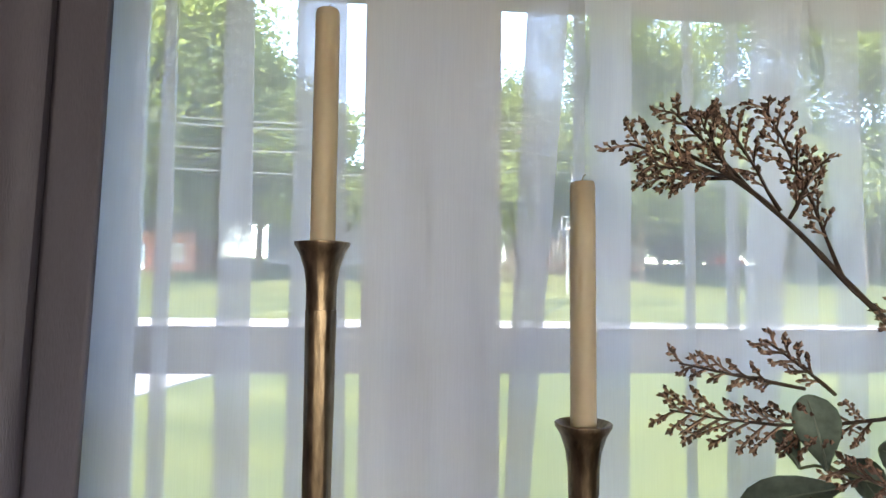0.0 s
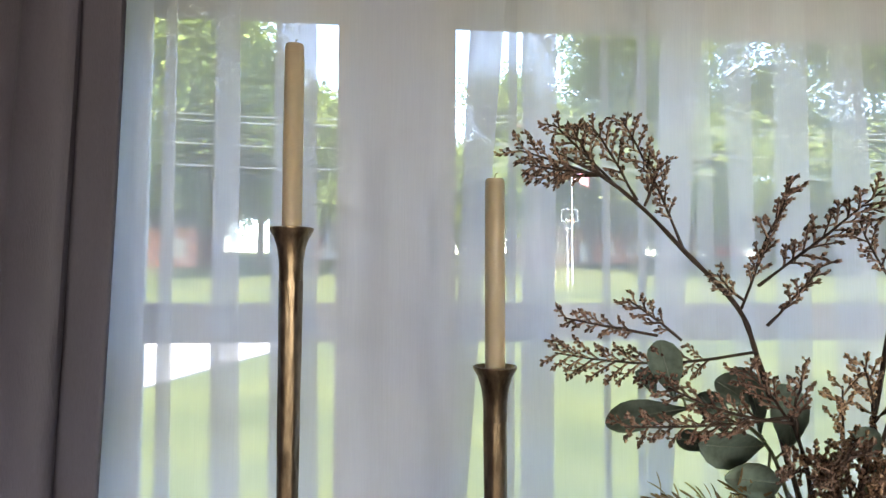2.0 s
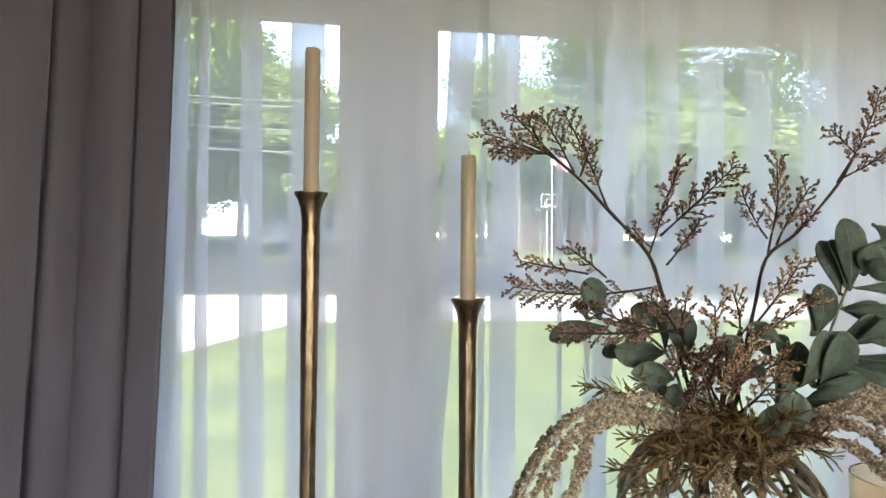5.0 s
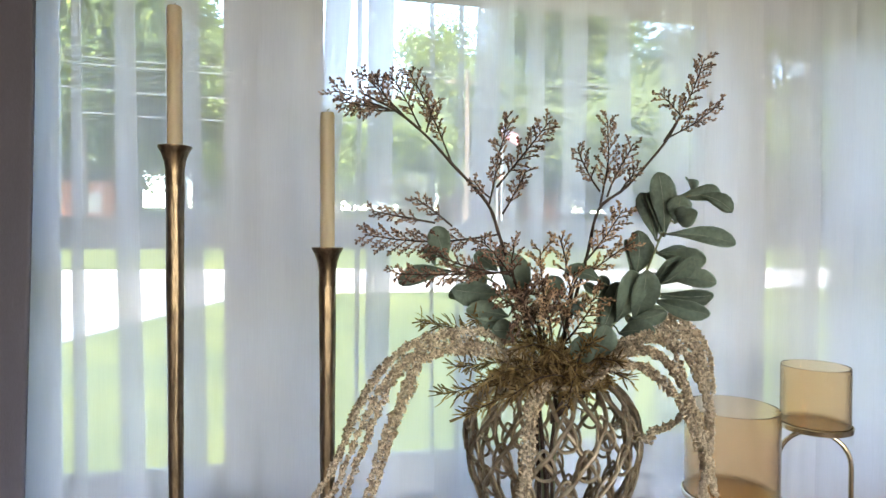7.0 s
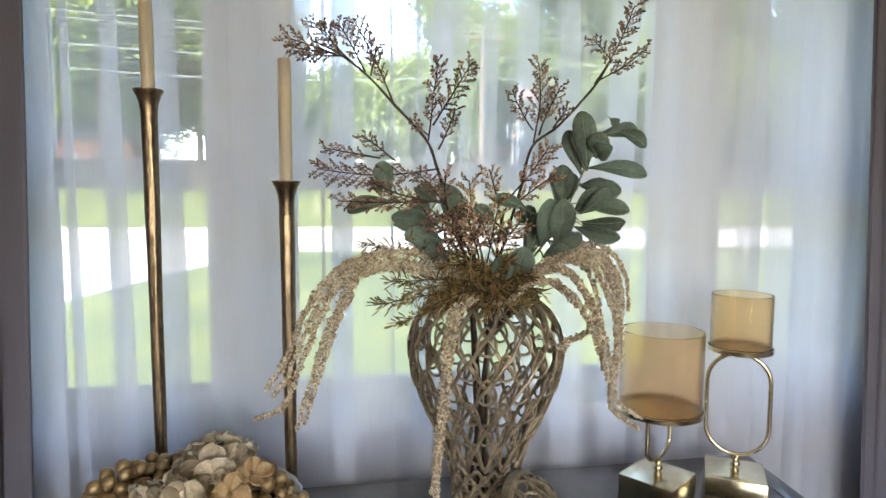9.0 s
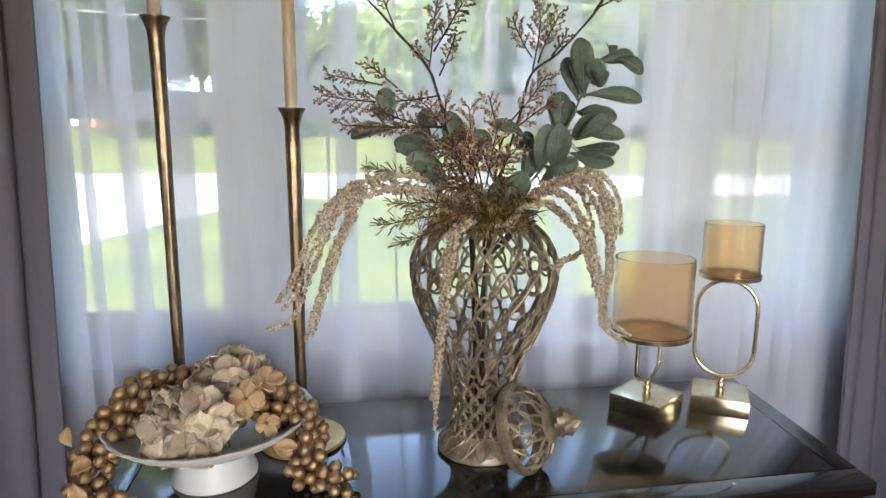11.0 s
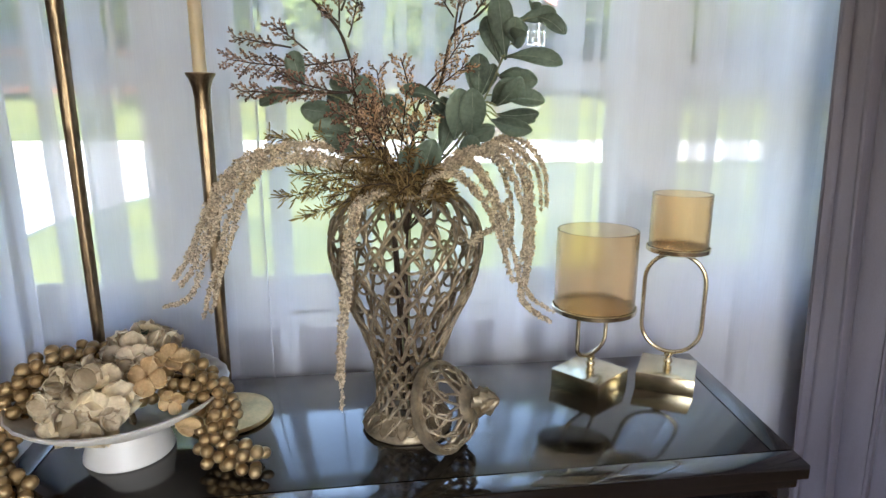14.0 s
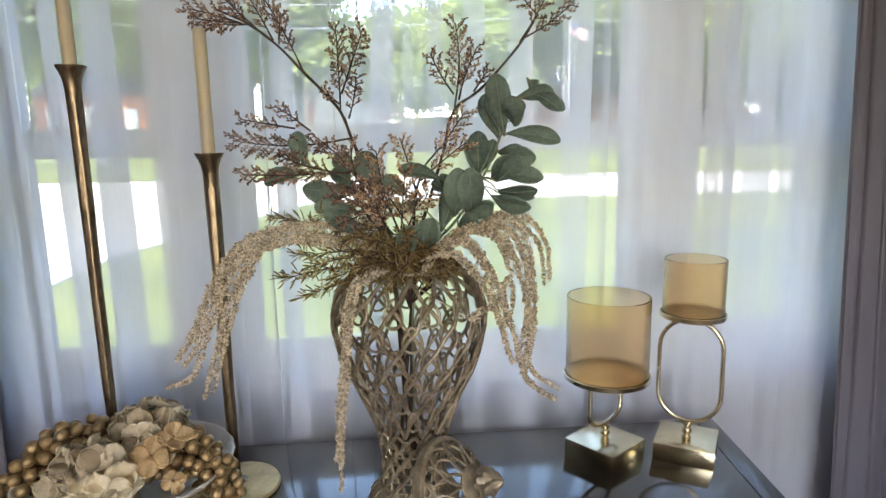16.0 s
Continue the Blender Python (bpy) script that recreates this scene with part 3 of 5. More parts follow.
def ginger_jar():
    v = thing("vase", (*VC, TZ), "champagne silver pierced ginger jar with looping tracery", "vase")
    bm = bmesh.new()
    lattice(bm, VPROF, 0.34, 0.985, 14, 7, 0.0029)
    part("belly_tracery", bm, M_CHAMP, v)
    bm = bmesh.new()
    lattice(bm, VPROF, 0.075, 0.34, 14, 7, 0.0026)
    part("waist_tracery", bm, M_CHAMP, v)
    part("foot", lathe([(0, 0.006), (0.04, 0.004), (0.07, 0.0), (0.0765, 0.002), (0.0775, 0.006), (0.074, 0.013), (0.068, 0.022), (0.058, 0.030), (0.052, 0.040), (0.049, 0.040), (0.05, 0.03), (0.0, 0.02)], 56,
                       warp=lambda a, z: 1 + 0.025 * noise.noise((math.cos(a) * 5, math.sin(a) * 5, z * 60))), M_CHAMP, v, "cast champagne metal foot")
    bm = bmesh.new()
    lattice(bm, [(0.0775, 0.006), (0.0745, 0.013), (0.0685, 0.022), (0.0585, 0.030), (0.0525, 0.040)], 0.05, 1.0, 14, 2, 0.0019)
    tagged(part("foot_tracery", bm, M_CHAMP, v), kind="stuff")
    bm = bmesh.new()
    ring = [(0.073 * math.cos(i * math.pi / 20), 0.073 * math.sin(i * math.pi / 20), 0.408) for i in range(40)]
    tube(bm, ring, 0.0042, seg=8, closed=True)
    part("rim", bm, M_CHAMP, v)


ginger_jar()


def jar_lid():
    axis = Vector((0.088, -0.066, 0.040)).normalized()
    rot = axis.to_track_quat("Z", "Y").to_matrix().to_4x4()
    low = 0.073 * math.sqrt(1 - axis.z ** 2)
    at = Vector((0.520, 0.322, TZ + low + 0.0015))
    l = thing("jar_lid", at, "champagne silver pierced jar lid lying on its side", "lid")
    l.matrix_world = Matrix.Translation(at) @ rot
    bm = bmesh.new()
    ring = lambda r, z, n=44: [(r * math.cos(2 * math.pi * i / n), r * math.sin(2 * math.pi * i / n), z) for i in range(n)]
    part("rim", lathe([(0.059, -0.005), (0.0725, -0.005), (0.0745, 0.0), (0.0735, 0.010), (0.066, 0.013), (0.060, 0.008), (0.059, -0.005)], 56), M_CHAMP, l, "smooth flat rim ring")
    prof = [(0.066, 0.006), (0.064, 0.018), (0.058, 0.031), (0.047, 0.043), (0.033, 0.051), (0.02, 0.055)]
    lattice(bm, prof, 0.0, 1.0, 10, 3, 0.0023)
    part("dome_tracery", bm, M_CHAMP, l)
    part("cap", lathe([(0, 0.050), (0.027, 0.050), (0.029, 0.054), (0.024, 0.059), (0.013, 0.063), (0.0, 0.064)], 36), M_CHAMP, l)
    twist = lambda a, z: 1 + 0.24 * math.cos(5 * a + z * 240)
    part("finial", lathe([(0, 0.0636), (0.010, 0.064), (0.017, 0.070), (0.0205, 0.078), (0.019, 0.087), (0.014, 0.096), (0.008, 0.103), (0.003, 0.108), (0, 0.109)], 48, warp=twist), M_CHAMP, l, "twisted bud finial")


jar_lid()


# ---- cake stand with berries and hydrangea ----
CC = (0.024, 0.378)


def cake_stand():
    c = thing("cake_stand", (*CC, TZ), "white ceramic footed cake stand with a scalloped rim", "cake stand")
    part("foot", lathe([(0, 0.0), (0.064, 0.0), (0.067, 0.003), (0.066, 0.010), (0.059, 0.03), (0.053, 0.048), (0.050, 0.0605), (0, 0.0605)], 56), M_CERAMIC, c)
    scal = lambda a, z: 1 + (0.006 * math.cos(28 * a) if z > 0.075 else 0)
    part("plate", lathe([(0, 0.061), (0.06, 0.061), (0.105, 0.071), (0.138, 0.090), (0.157, 0.106), (0.158, 0.109), (0.155, 0.110), (0.134, 0.094), (0.100, 0.079), (0.05, 0.070), (0, 0.070)], 112, warp=scal), M_CERAMIC, c)


cake_stand()


def sphere(bm, c, r):
    bmesh.ops.create_icosphere(bm, subdivisions=2, radius=r, matrix=Matrix.Translation(c))


def berry_garland(path, n, spread, label, seedling):
    """Gold berries crowded round a sagging wire stem."""
    random.seed(seedling)
    g = thing("berry_spray", (0, 0, 0), label, "berry garland", group="gold berry sprays on the cake stand")
    line = smooth_line(path, 10)
    bm = bmesh.new()
    tube(bm, line, 0.0022, 0.0016, 6)
    part("wire_stem", bm, M_TWIG, g)
    me = None
    put = []
    for k in range(n * 60):
        if len(put) >= n:
            break
        s = random.random()
        p = line[int(s * (len(line) - 1))]
        d = Vector((random.gauss(0, 1), random.gauss(0, 1), random.gauss(0, 1) + 0.35)).normalized()
        q = p + d * random.uniform(0.35, 1.0) * spread * (1.0 - 0.32 * s)
        r = random.uniform(0.0090, 0.0112)
        q.z = max(q.z, TZ + r + 0.0005)
        if any((q - o).length < (r + ro) * 0.86 for o, ro in put):
            continue
        put.append((q, r))
    base = None
    for q, r in put:
        if base is None:
            b = bmesh.new()
            sphere(b, (0, 0, 0), 1.0)
            base = mesh_of("berry", b, M_BERRY)
        ob = new("berry", base)
        ob.parent = g
        ob.matrix_world = Matrix.LocRotScale(q, Euler((random.random() * 6, random.random() * 6, 0)), (r, r, r * 1.03))
    return g


berry_garland([(-0.01, 0.40, 0.995), (-0.05, 0.385, 1.005), (-0.09, 0.36, 0.99), (-0.122, 0.33, 0.955), (-0.135, 0.30, 0.905), (-0.115, 0.275, 0.885), (-0.085, 0.26, 0.878)], 150, 0.038, "drooping spray of dull gold berries over the plate rim", 3)
berry_garland([(0.05, 0.37, 0.985), (0.095, 0.365, 1.0), (0.135, 0.355, 0.988), (0.165, 0.345, 0.958), (0.172, 0.33, 0.92), (0.177, 0.315, 0.885), (0.20, 0.30, 0.877), (0.23, 0.29, 0.875)], 165, 0.038, "drooping spray of dull gold berries trailing to the table", 5)


def petal(bm, c, d, up, ln, wd, cup):
    """A rounded petal with a ruffled edge, curling along its length."""
    d = Vector(d).normalized()
    s = d.cross(Vector(up)).normalized()
    u = s.cross(d)
    ph, tw = random.uniform(0, 6.28), random.uniform(-0.25, 0.25)
    rows = []
    for t, w in ((0.0, 0.16), (0.18, 0.5), (0.4, 0.86), (0.62, 1.0), (0.82, 0.9), (0.95, 0.6), (1.02, 0.18)):
        row = []
        for q in range(7):
            k = q / 3 - 1
            ruffle = 0.10 * math.sin(4.5 * k + ph) * t + 0.04 * math.sin(11 * k + 2 * ph) * t * t + tw * k * t * 0.8
            row.append(bm.verts.new(Vector(c) + d * ln * (t - 0.05 * k * k) + s * k * w * wd * 0.5 + u * ln * (0.2 * t * t * cup + 0.12 * k * k * cup * w + ruffle)))
        rows.append(row)
    for a, b in zip(rows, rows[1:]):
        for i in range(6):
            bm.faces.new((a[i], a[i + 1], b[i + 1], b[i]))


def hydrangea(c, r, n, label, seedling, gold=0.0, squash=0.8):
    random.seed(seedling)
    h = thing("hydrangea", c, label, "artificial flower", group="silk hydrangea heads on the cake stand")
    kinds = (bmesh.new(), bmesh.new())
    for i in range(n):
        z = 1 - 1.35 * (i + 0.5) / n
        a = i * 2.39996 + random.uniform(-0.4, 0.4)
        q = math.sqrt(max(0, 1 - z * z))
        d = Vector((q * math.cos(a), q * math.sin(a), z))
        p = Vector((d.x * r, d.y * r, d.z * r * squash)) * random.uniform(0.82, 1.12)
        d = (d + Vector((random.gauss(0, 0.2), random.gauss(-0.15, 0.2), random.gauss(0.1, 0.2)))).normalized()
        up = d.orthogonal().normalized()
        up.rotate(Matrix.Rotation(random.random() * 6, 3, d))
        bm = kinds[1 if random.random() < gold else 0]
        size = random.uniform(0.031, 0.042)
        for k in range(4):
            e = up.copy()
            e.rotate(Matrix.Rotation(k * math.pi / 2 + random.uniform(-0.25, 0.25), 3, d))
            petal(bm, p + e * 0.001, e + d * random.uniform(-0.05, 0.3), d, size * random.uniform(0.85, 1.15), size * random.uniform(0.95, 1.25), random.uniform(-0.5, 0.9))
    for name, bm, m in (("petals", kinds[0], M_PETAL), ("gold_petals", kinds[1], M_PETALG)):
        if len(bm.verts):
            ob = part(name, bm, m, h)
            md = ob.modifiers.new("body", "SOLIDIFY")
            md.thickness = 0.0004
        else:
            bm.free()
    bm = bmesh.new()
    bmesh.ops.create_icosphere(bm, subdivisions=3, radius=r * 0.80)
    bmesh.ops.scale(bm, verts=bm.verts, vec=(1, 1, squash))
    part("core", bm, M_PETAL, h)
    return h


hydrangea((0.010, 0.297, 0.988), 0.047, 24, "cream silk hydrangea head among gold berries", 11)
hydrangea((0.060, 0.385, 1.012), 0.043, 22, "cream silk hydrangea head resting on the plate", 12)


def gold_floret(c, face, size, seedling):
    random.seed(seedling)
    f = thing("silk_floret", c, "honey gold four petalled silk floret", "artificial flower", group="gold florets on the cake stand")
    d = Vector(face).normalized()
    up = d.orthogonal().normalized()
    up.rotate(Matrix.Rotation(random.random() * 3, 3, d))
    for k in range(4):
        bm = bmesh.new()
        e = up.copy()
        e.rotate(Matrix.Rotation(k * math.pi / 2, 3, d))
        petal(bm, e * 0.002, e + d * random.uniform(-0.2, 0.5), d, size * random.uniform(0.85, 1.2), size * 1.1, random.uniform(0.5, 1.6))
        ob = part("petal", bm, M_PETALG, f)
        md = ob.modifiers.new("body", "SOLIDIFY")
        md.thickness = 0.0004
    bm = bmesh.new()
    blob(bm, d * 0.003, 0.0028, d, 1.0)
    part("stamen", bm, M_BERRY, f)


gold_floret((0.090, 0.300, 1.020), (0.35, -0.9, 0.35), 0.027, 21)
gold_floret((0.116, 0.320, 1.038), (0.5, -0.6, 0.6), 0.024, 22)
gold_floret((0.118, 0.300, 0.980), (0.3, -0.9, 0.1), 0.018, 23)


def leaf_blade(bm, a, b, width, up, cup=0.15, droop=0.12, nx=3, thick=0.0):
    """A broad oval leaf from a to b with a folded midrib."""
    a, b = Vector(a), Vector(b)
    d = (b - a)
    ln = d.length
    d.normalize()
    s = d.cross(Vector(up)).normalized()
    u = s.cross(d)
    rows = []
    for i, (t, w) in enumerate(((0.0, 0.08), (0.12, 0.22), (0.28, 0.52), (0.46, 0.83), (0.64, 1.0), (0.79, 0.97), (0.91, 0.72), (0.98, 0.34), (1.0, 0.08))):
        row = []
        for k in (-1, -0.5, 0, 0.5, 1):
            row.append(bm.verts.new(a + d * ln * t + s * k * w * width * 0.5 + u * (width * cup * w * abs(k) ** 1.5 + droop * ln * (math.sin(t * 3.1) * 0.9))))
        rows.append(row)
    for p, q in zip(rows, rows[1:]):
        for i in range(4):
            bm.faces.new((p[i], p[i + 1], q[i + 1], q[i]))


def stray_leaf(a, b, w, label):
    bm = bmesh.new()
    leaf_blade(bm, a, b, w, (0, -0.4, 1))
    ob = part("silk_leaf", bm, M_LEAF)
    md = ob.modifiers.new("body", "SOLIDIFY")
    md.thickness = 0.0006
    tagged(ob, label, "leaf", group="leaves among the berries")


stray_leaf((0.0, 0.40, 0.99), (-0.045, 0.40, 1.02), 0.03, "dark green silk leaf behind the flowers")
stray_leaf((0.0, 0.40, 0.995), (0.02, 0.43, 1.03), 0.02, "dark green silk leaf behind the flowers")
stray_leaf((0.06, 0.39, 1.04), (0.062, 0.40, 1.066), 0.012, "small green silk leaf above the flowers")


def gold_leaf(a, b, w):
    bm = bmesh.new()
    leaf_blade(bm, a, b, w, (0, -0.6, 0.8), 0.25, 0.2)
    ob = part("gold_leaf", bm, M_PETALG)
    md = ob.modifiers.new("body", "SOLIDIFY")
    md.thickness = 0.0005
    tagged(ob, "curled honey gold silk leaf among the berries", "leaf", group="leaves among the berries")


for a, b, w in (((-0.145, 0.272, 0.935), (-0.112, 0.262, 0.955), 0.026), ((-0.142, 0.268, 0.925), (-0.13, 0.258, 0.897), 0.024), ((-0.150, 0.295, 0.965), (-0.148, 0.285, 1.0), 0.018),
                ((0.125, 0.285, 0.945), (0.165, 0.275, 0.95), 0.018), ((0.122, 0.29, 0.955), (0.152, 0.272, 0.937), 0.018)):
    gold_leaf(a, b, w)


# ---- the dried and silk stems in the jar ----
BRANCHES = []
BRANCHES.append(([(0.449, 0.41, 1.263), (0.423, 0.41, 1.387), (0.394, 0.4, 1.468), (0.375, 0.4, 1.516), (0.326, 0.405, 1.569), (0.291, 0.41, 1.607), (0.248, 0.41, 1.64), (0.202, 0.41, 1.661)], [
    ((0.241, 0.41, 1.64), (0.166, 0.4, 1.66), 0.075),
    ((0.283, 0.41, 1.616), (0.242, 0.42, 1.691), 0.06),
    ((0.248, 0.41, 1.64), (0.218, 0.4, 1.682), 0.06),
    ((0.239, 0.4, 1.64), (0.175, 0.39, 1.644), 0.055),
    ((0.248, 0.41, 1.64), (0.184, 0.43, 1.641), 0.05),
    ((0.26, 0.41, 1.633), (0.202, 0.41, 1.689), 0.06),
    ((0.326, 0.405, 1.569), (0.264, 0.4, 1.693), 0.06),
    ((0.291, 0.41, 1.611), (0.298, 0.39, 1.65), 0.05)]))
BRANCHES[-1][1].extend([
    ((0.378, 0.4, 1.515), (0.381, 0.33, 1.622), 0.06),
    ((0.384, 0.38, 1.537), (0.42, 0.28, 1.608), 0.07),
    ((0.377, 0.39, 1.522), (0.356, 0.4, 1.547), 0.04),
    ((0.398, 0.41, 1.472), (0.208, 0.43, 1.471), 0.09),
    ((0.33, 0.42, 1.483), (0.277, 0.42, 1.522), 0.06),
    ((0.306, 0.42, 1.487), (0.22, 0.44, 1.503), 0.05),
    ((0.392, 0.38, 1.499), (0.407, 0.33, 1.555), 0.05)])
BRANCHES.append(([(0.484, 0.41, 1.262), (0.505, 0.41, 1.353), (0.535, 0.42, 1.443), (0.553, 0.42, 1.51), (0.598, 0.42, 1.545), (0.658, 0.42, 1.61), (0.686, 0.42, 1.654)], [
    ((0.658, 0.42, 1.614), (0.725, 0.42, 1.744), 0.07),
    ((0.663, 0.42, 1.619), (0.739, 0.4, 1.672), 0.055),
    ((0.686, 0.42, 1.654), (0.657, 0.43, 1.689), 0.05),
    ((0.555, 0.42, 1.515), (0.556, 0.4, 1.639), 0.075),
    ((0.554, 0.42, 1.536), (0.518, 0.42, 1.599), 0.06),
    ((0.561, 0.41, 1.527), (0.586, 0.38, 1.602), 0.06),
    ((0.584, 0.41, 1.539), (0.605, 0.4, 1.572), 0.04)]))
BRANCHES.append(([(0.45, 0.4, 1.265), (0.438, 0.39, 1.325), (0.418, 0.37, 1.376), (0.398, 0.36, 1.422)], [
    ((0.398, 0.36, 1.422), (0.24, 0.34, 1.421), 0.06),
    ((0.398, 0.36, 1.415), (0.355, 0.36, 1.464), 0.07),
    ((0.402, 0.36, 1.407), (0.395, 0.34, 1.46), 0.06),
    ((0.418, 0.37, 1.372), (0.367, 0.32, 1.396), 0.065),
    ((0.422, 0.37, 1.36), (0.376, 0.3, 1.349), 0.065),
    ((0.418, 0.36, 1.361), (0.397, 0.29, 1.409), 0.065),
    ((0.391, 0.35, 1.419), (0.287, 0.36, 1.449), 0.06),
    ((0.436, 0.35, 1.33), (0.392, 0.31, 1.40), 0.05),
    ((0.436, 0.34, 1.33), (0.418, 0.30, 1.412), 0.05),
    ((0.440, 0.34, 1.335), (0.437, 0.30, 1.395), 0.045),
    ((0.436, 0.35, 1.34), (0.405, 0.33, 1.385), 0.05)]))
BRANCHES.append(([(0.484, 0.4, 1.264), (0.484, 0.38, 1.334), (0.489, 0.37, 1.39), (0.504, 0.37, 1.429)], [
    ((0.489, 0.37, 1.39), (0.466, 0.36, 1.47), 0.06),
    ((0.504, 0.37, 1.429), (0.565, 0.37, 1.507), 0.07),
    ((0.496, 0.37, 1.406), (0.562, 0.34, 1.461), 0.08),
    ((0.489, 0.37, 1.382), (0.435, 0.34, 1.408), 0.06),
    ((0.484, 0.37, 1.359), (0.505, 0.32, 1.394), 0.09),
    ((0.48, 0.37, 1.335), (0.442, 0.31, 1.396), 0.07),
    ((0.463, 0.37, 1.325), (0.431, 0.34, 1.452), 0.07),
    ((0.464, 0.36, 1.327), (0.472, 0.32, 1.423), 0.07)]))
BRANCHES[-1][1].extend([
    ((0.451, 0.36, 1.327), (0.393, 0.33, 1.399), 0.06),
    ((0.467, 0.35, 1.322), (0.487, 0.3, 1.382), 0.06),
    ((0.448, 0.34, 1.325), (0.414, 0.28, 1.401), 0.07)])
LEAF_STEMS = []
LEAF_STEMS.append(([(0.484, 0.4, 1.264), (0.518, 0.38, 1.309), (0.551, 0.37, 1.345), (0.584, 0.36, 1.397), (0.614, 0.36, 1.461), (0.633, 0.35, 1.516)], [
    ((0.623, 0.36, 1.469), (0.607, 0.35, 1.559), 0.034),
    ((0.616, 0.36, 1.473), (0.604, 0.37, 1.533), 0.028),
    ((0.634, 0.35, 1.488), (0.629, 0.33, 1.526), 0.03),
    ((0.634, 0.35, 1.496), (0.641, 0.31, 1.503), 0.028),
    ((0.642, 0.35, 1.524), (0.69, 0.33, 1.53), 0.022),
    ((0.66, 0.35, 1.528), (0.664, 0.37, 1.552), 0.018),
    ((0.662, 0.34, 1.528), (0.694, 0.31, 1.503), 0.022),
    ((0.621, 0.35, 1.473), (0.692, 0.3, 1.46), 0.026),
    ((0.614, 0.36, 1.445), (0.662, 0.32, 1.437), 0.03),
    ((0.602, 0.36, 1.405), (0.63, 0.33, 1.442), 0.03)]))
LEAF_STEMS[0][1].extend([
    ((0.609, 0.35, 1.402), (0.634, 0.31, 1.442), 0.028),
    ((0.613, 0.35, 1.414), (0.671, 0.31, 1.408), 0.024),
    ((0.609, 0.35, 1.39), (0.66, 0.3, 1.392), 0.022),
    ((0.6, 0.35, 1.382), (0.648, 0.29, 1.368), 0.024),
    ((0.571, 0.35, 1.352), (0.562, 0.3, 1.426), 0.036),
    ((0.545, 0.35, 1.352), (0.546, 0.31, 1.426), 0.04),
    ((0.585, 0.37, 1.413), (0.583, 0.36, 1.478), 0.03),
    ((0.587, 0.38, 1.412), (0.611, 0.38, 1.465), 0.02)])
LEAF_STEMS[0][1].extend([
    ((0.562, 0.35, 1.352), (0.597, 0.31, 1.37), 0.022),
    ((0.55, 0.35, 1.336), (0.575, 0.3, 1.344), 0.03),
    ((0.525, 0.36, 1.328), (0.554, 0.36, 1.406), 0.03),
    ((0.529, 0.36, 1.406), (0.462, 0.33, 1.424), 0.022),
    ((0.543, 0.38, 1.388), (0.526, 0.36, 1.415), 0.018),
    ((0.475, 0.36, 1.383), (0.438, 0.34, 1.414), 0.022),
    ((0.479, 0.38, 1.369), (0.486, 0.33, 1.37), 0.022),
    ((0.495, 0.33, 1.304), (0.507, 0.3, 1.356), 0.036),
    ((0.479, 0.33, 1.304), (0.479, 0.29, 1.348), 0.03)])
LEAF_STEMS.append(([(0.454, 0.41, 1.263), (0.432, 0.41, 1.322), (0.411, 0.41, 1.379), (0.38, 0.42, 1.411), (0.33, 0.42, 1.428)], [
    ((0.399, 0.4, 1.388), (0.319, 0.37, 1.398), 0.034),
    ((0.328, 0.41, 1.42), (0.254, 0.42, 1.404), 0.026),
    ((0.322, 0.42, 1.428), (0.307, 0.42, 1.483), 0.03),
    ((0.397, 0.42, 1.419), (0.363, 0.42, 1.444), 0.03),
    ((0.436, 0.42, 1.375), (0.402, 0.385, 1.446), 0.036),
    ((0.401, 0.38, 1.359), (0.336, 0.36, 1.371), 0.026),
    ((0.382, 0.37, 1.365), (0.354, 0.35, 1.349), 0.022),
    ((0.361, 0.41, 1.38), (0.328, 0.43, 1.387), 0.02)]))
LEAF_STEMS[1][1].extend([
    ((0.403, 0.36, 1.339), (0.363, 0.33, 1.348), 0.026),
    ((0.308, 0.43, 1.427), (0.293, 0.44, 1.451), 0.02),
    ((0.386, 0.44, 1.385), (0.362, 0.45, 1.426), 0.03),
    ((0.42, 0.44, 1.385), (0.408, 0.46, 1.451), 0.03)])
STRANDS = []
STRANDS.append([(0.441, 0.38, 1.295), (0.373, 0.35, 1.338), (0.305, 0.33, 1.348), (0.248, 0.31, 1.332), (0.209, 0.3, 1.295), (0.182, 0.3, 1.241), (0.159, 0.3, 1.191), (0.138, 0.3, 1.162)])
STRANDS.append([(0.438, 0.37, 1.292), (0.355, 0.34, 1.327), (0.28, 0.32, 1.33), (0.232, 0.3, 1.294), (0.205, 0.29, 1.242), (0.186, 0.29, 1.196), (0.163, 0.29, 1.142), (0.125, 0.29, 1.126)])
STRANDS.append([(0.427, 0.36, 1.289), (0.337, 0.33, 1.32), (0.271, 0.31, 1.32), (0.24, 0.28, 1.282), (0.217, 0.275, 1.23), (0.201, 0.275, 1.176), (0.18, 0.275, 1.111)])
STRANDS.append([(0.443, 0.39, 1.293), (0.366, 0.36, 1.325), (0.289, 0.34, 1.34), (0.232, 0.33, 1.314), (0.197, 0.32, 1.272), (0.174, 0.31, 1.223), (0.162, 0.31, 1.184)])
STRANDS.append([(0.441, 0.34, 1.274), (0.405, 0.29, 1.276), (0.385, 0.26, 1.243), (0.379, 0.255, 1.189), (0.373, 0.25, 1.129), (0.368, 0.25, 1.073), (0.365, 0.25, 1.024), (0.373, 0.25, 1.087), (0.369, 0.25, 1.033), (0.367, 0.25, 0.97)])
STRANDS.append([(0.443, 0.33, 1.276), (0.407, 0.28, 1.269), (0.39, 0.255, 1.228), (0.384, 0.25, 1.175), (0.378, 0.25, 1.12), (0.37, 0.25, 1.069), (0.367, 0.25, 1.017), (0.373, 0.25, 1.087), (0.369, 0.25, 1.033)])
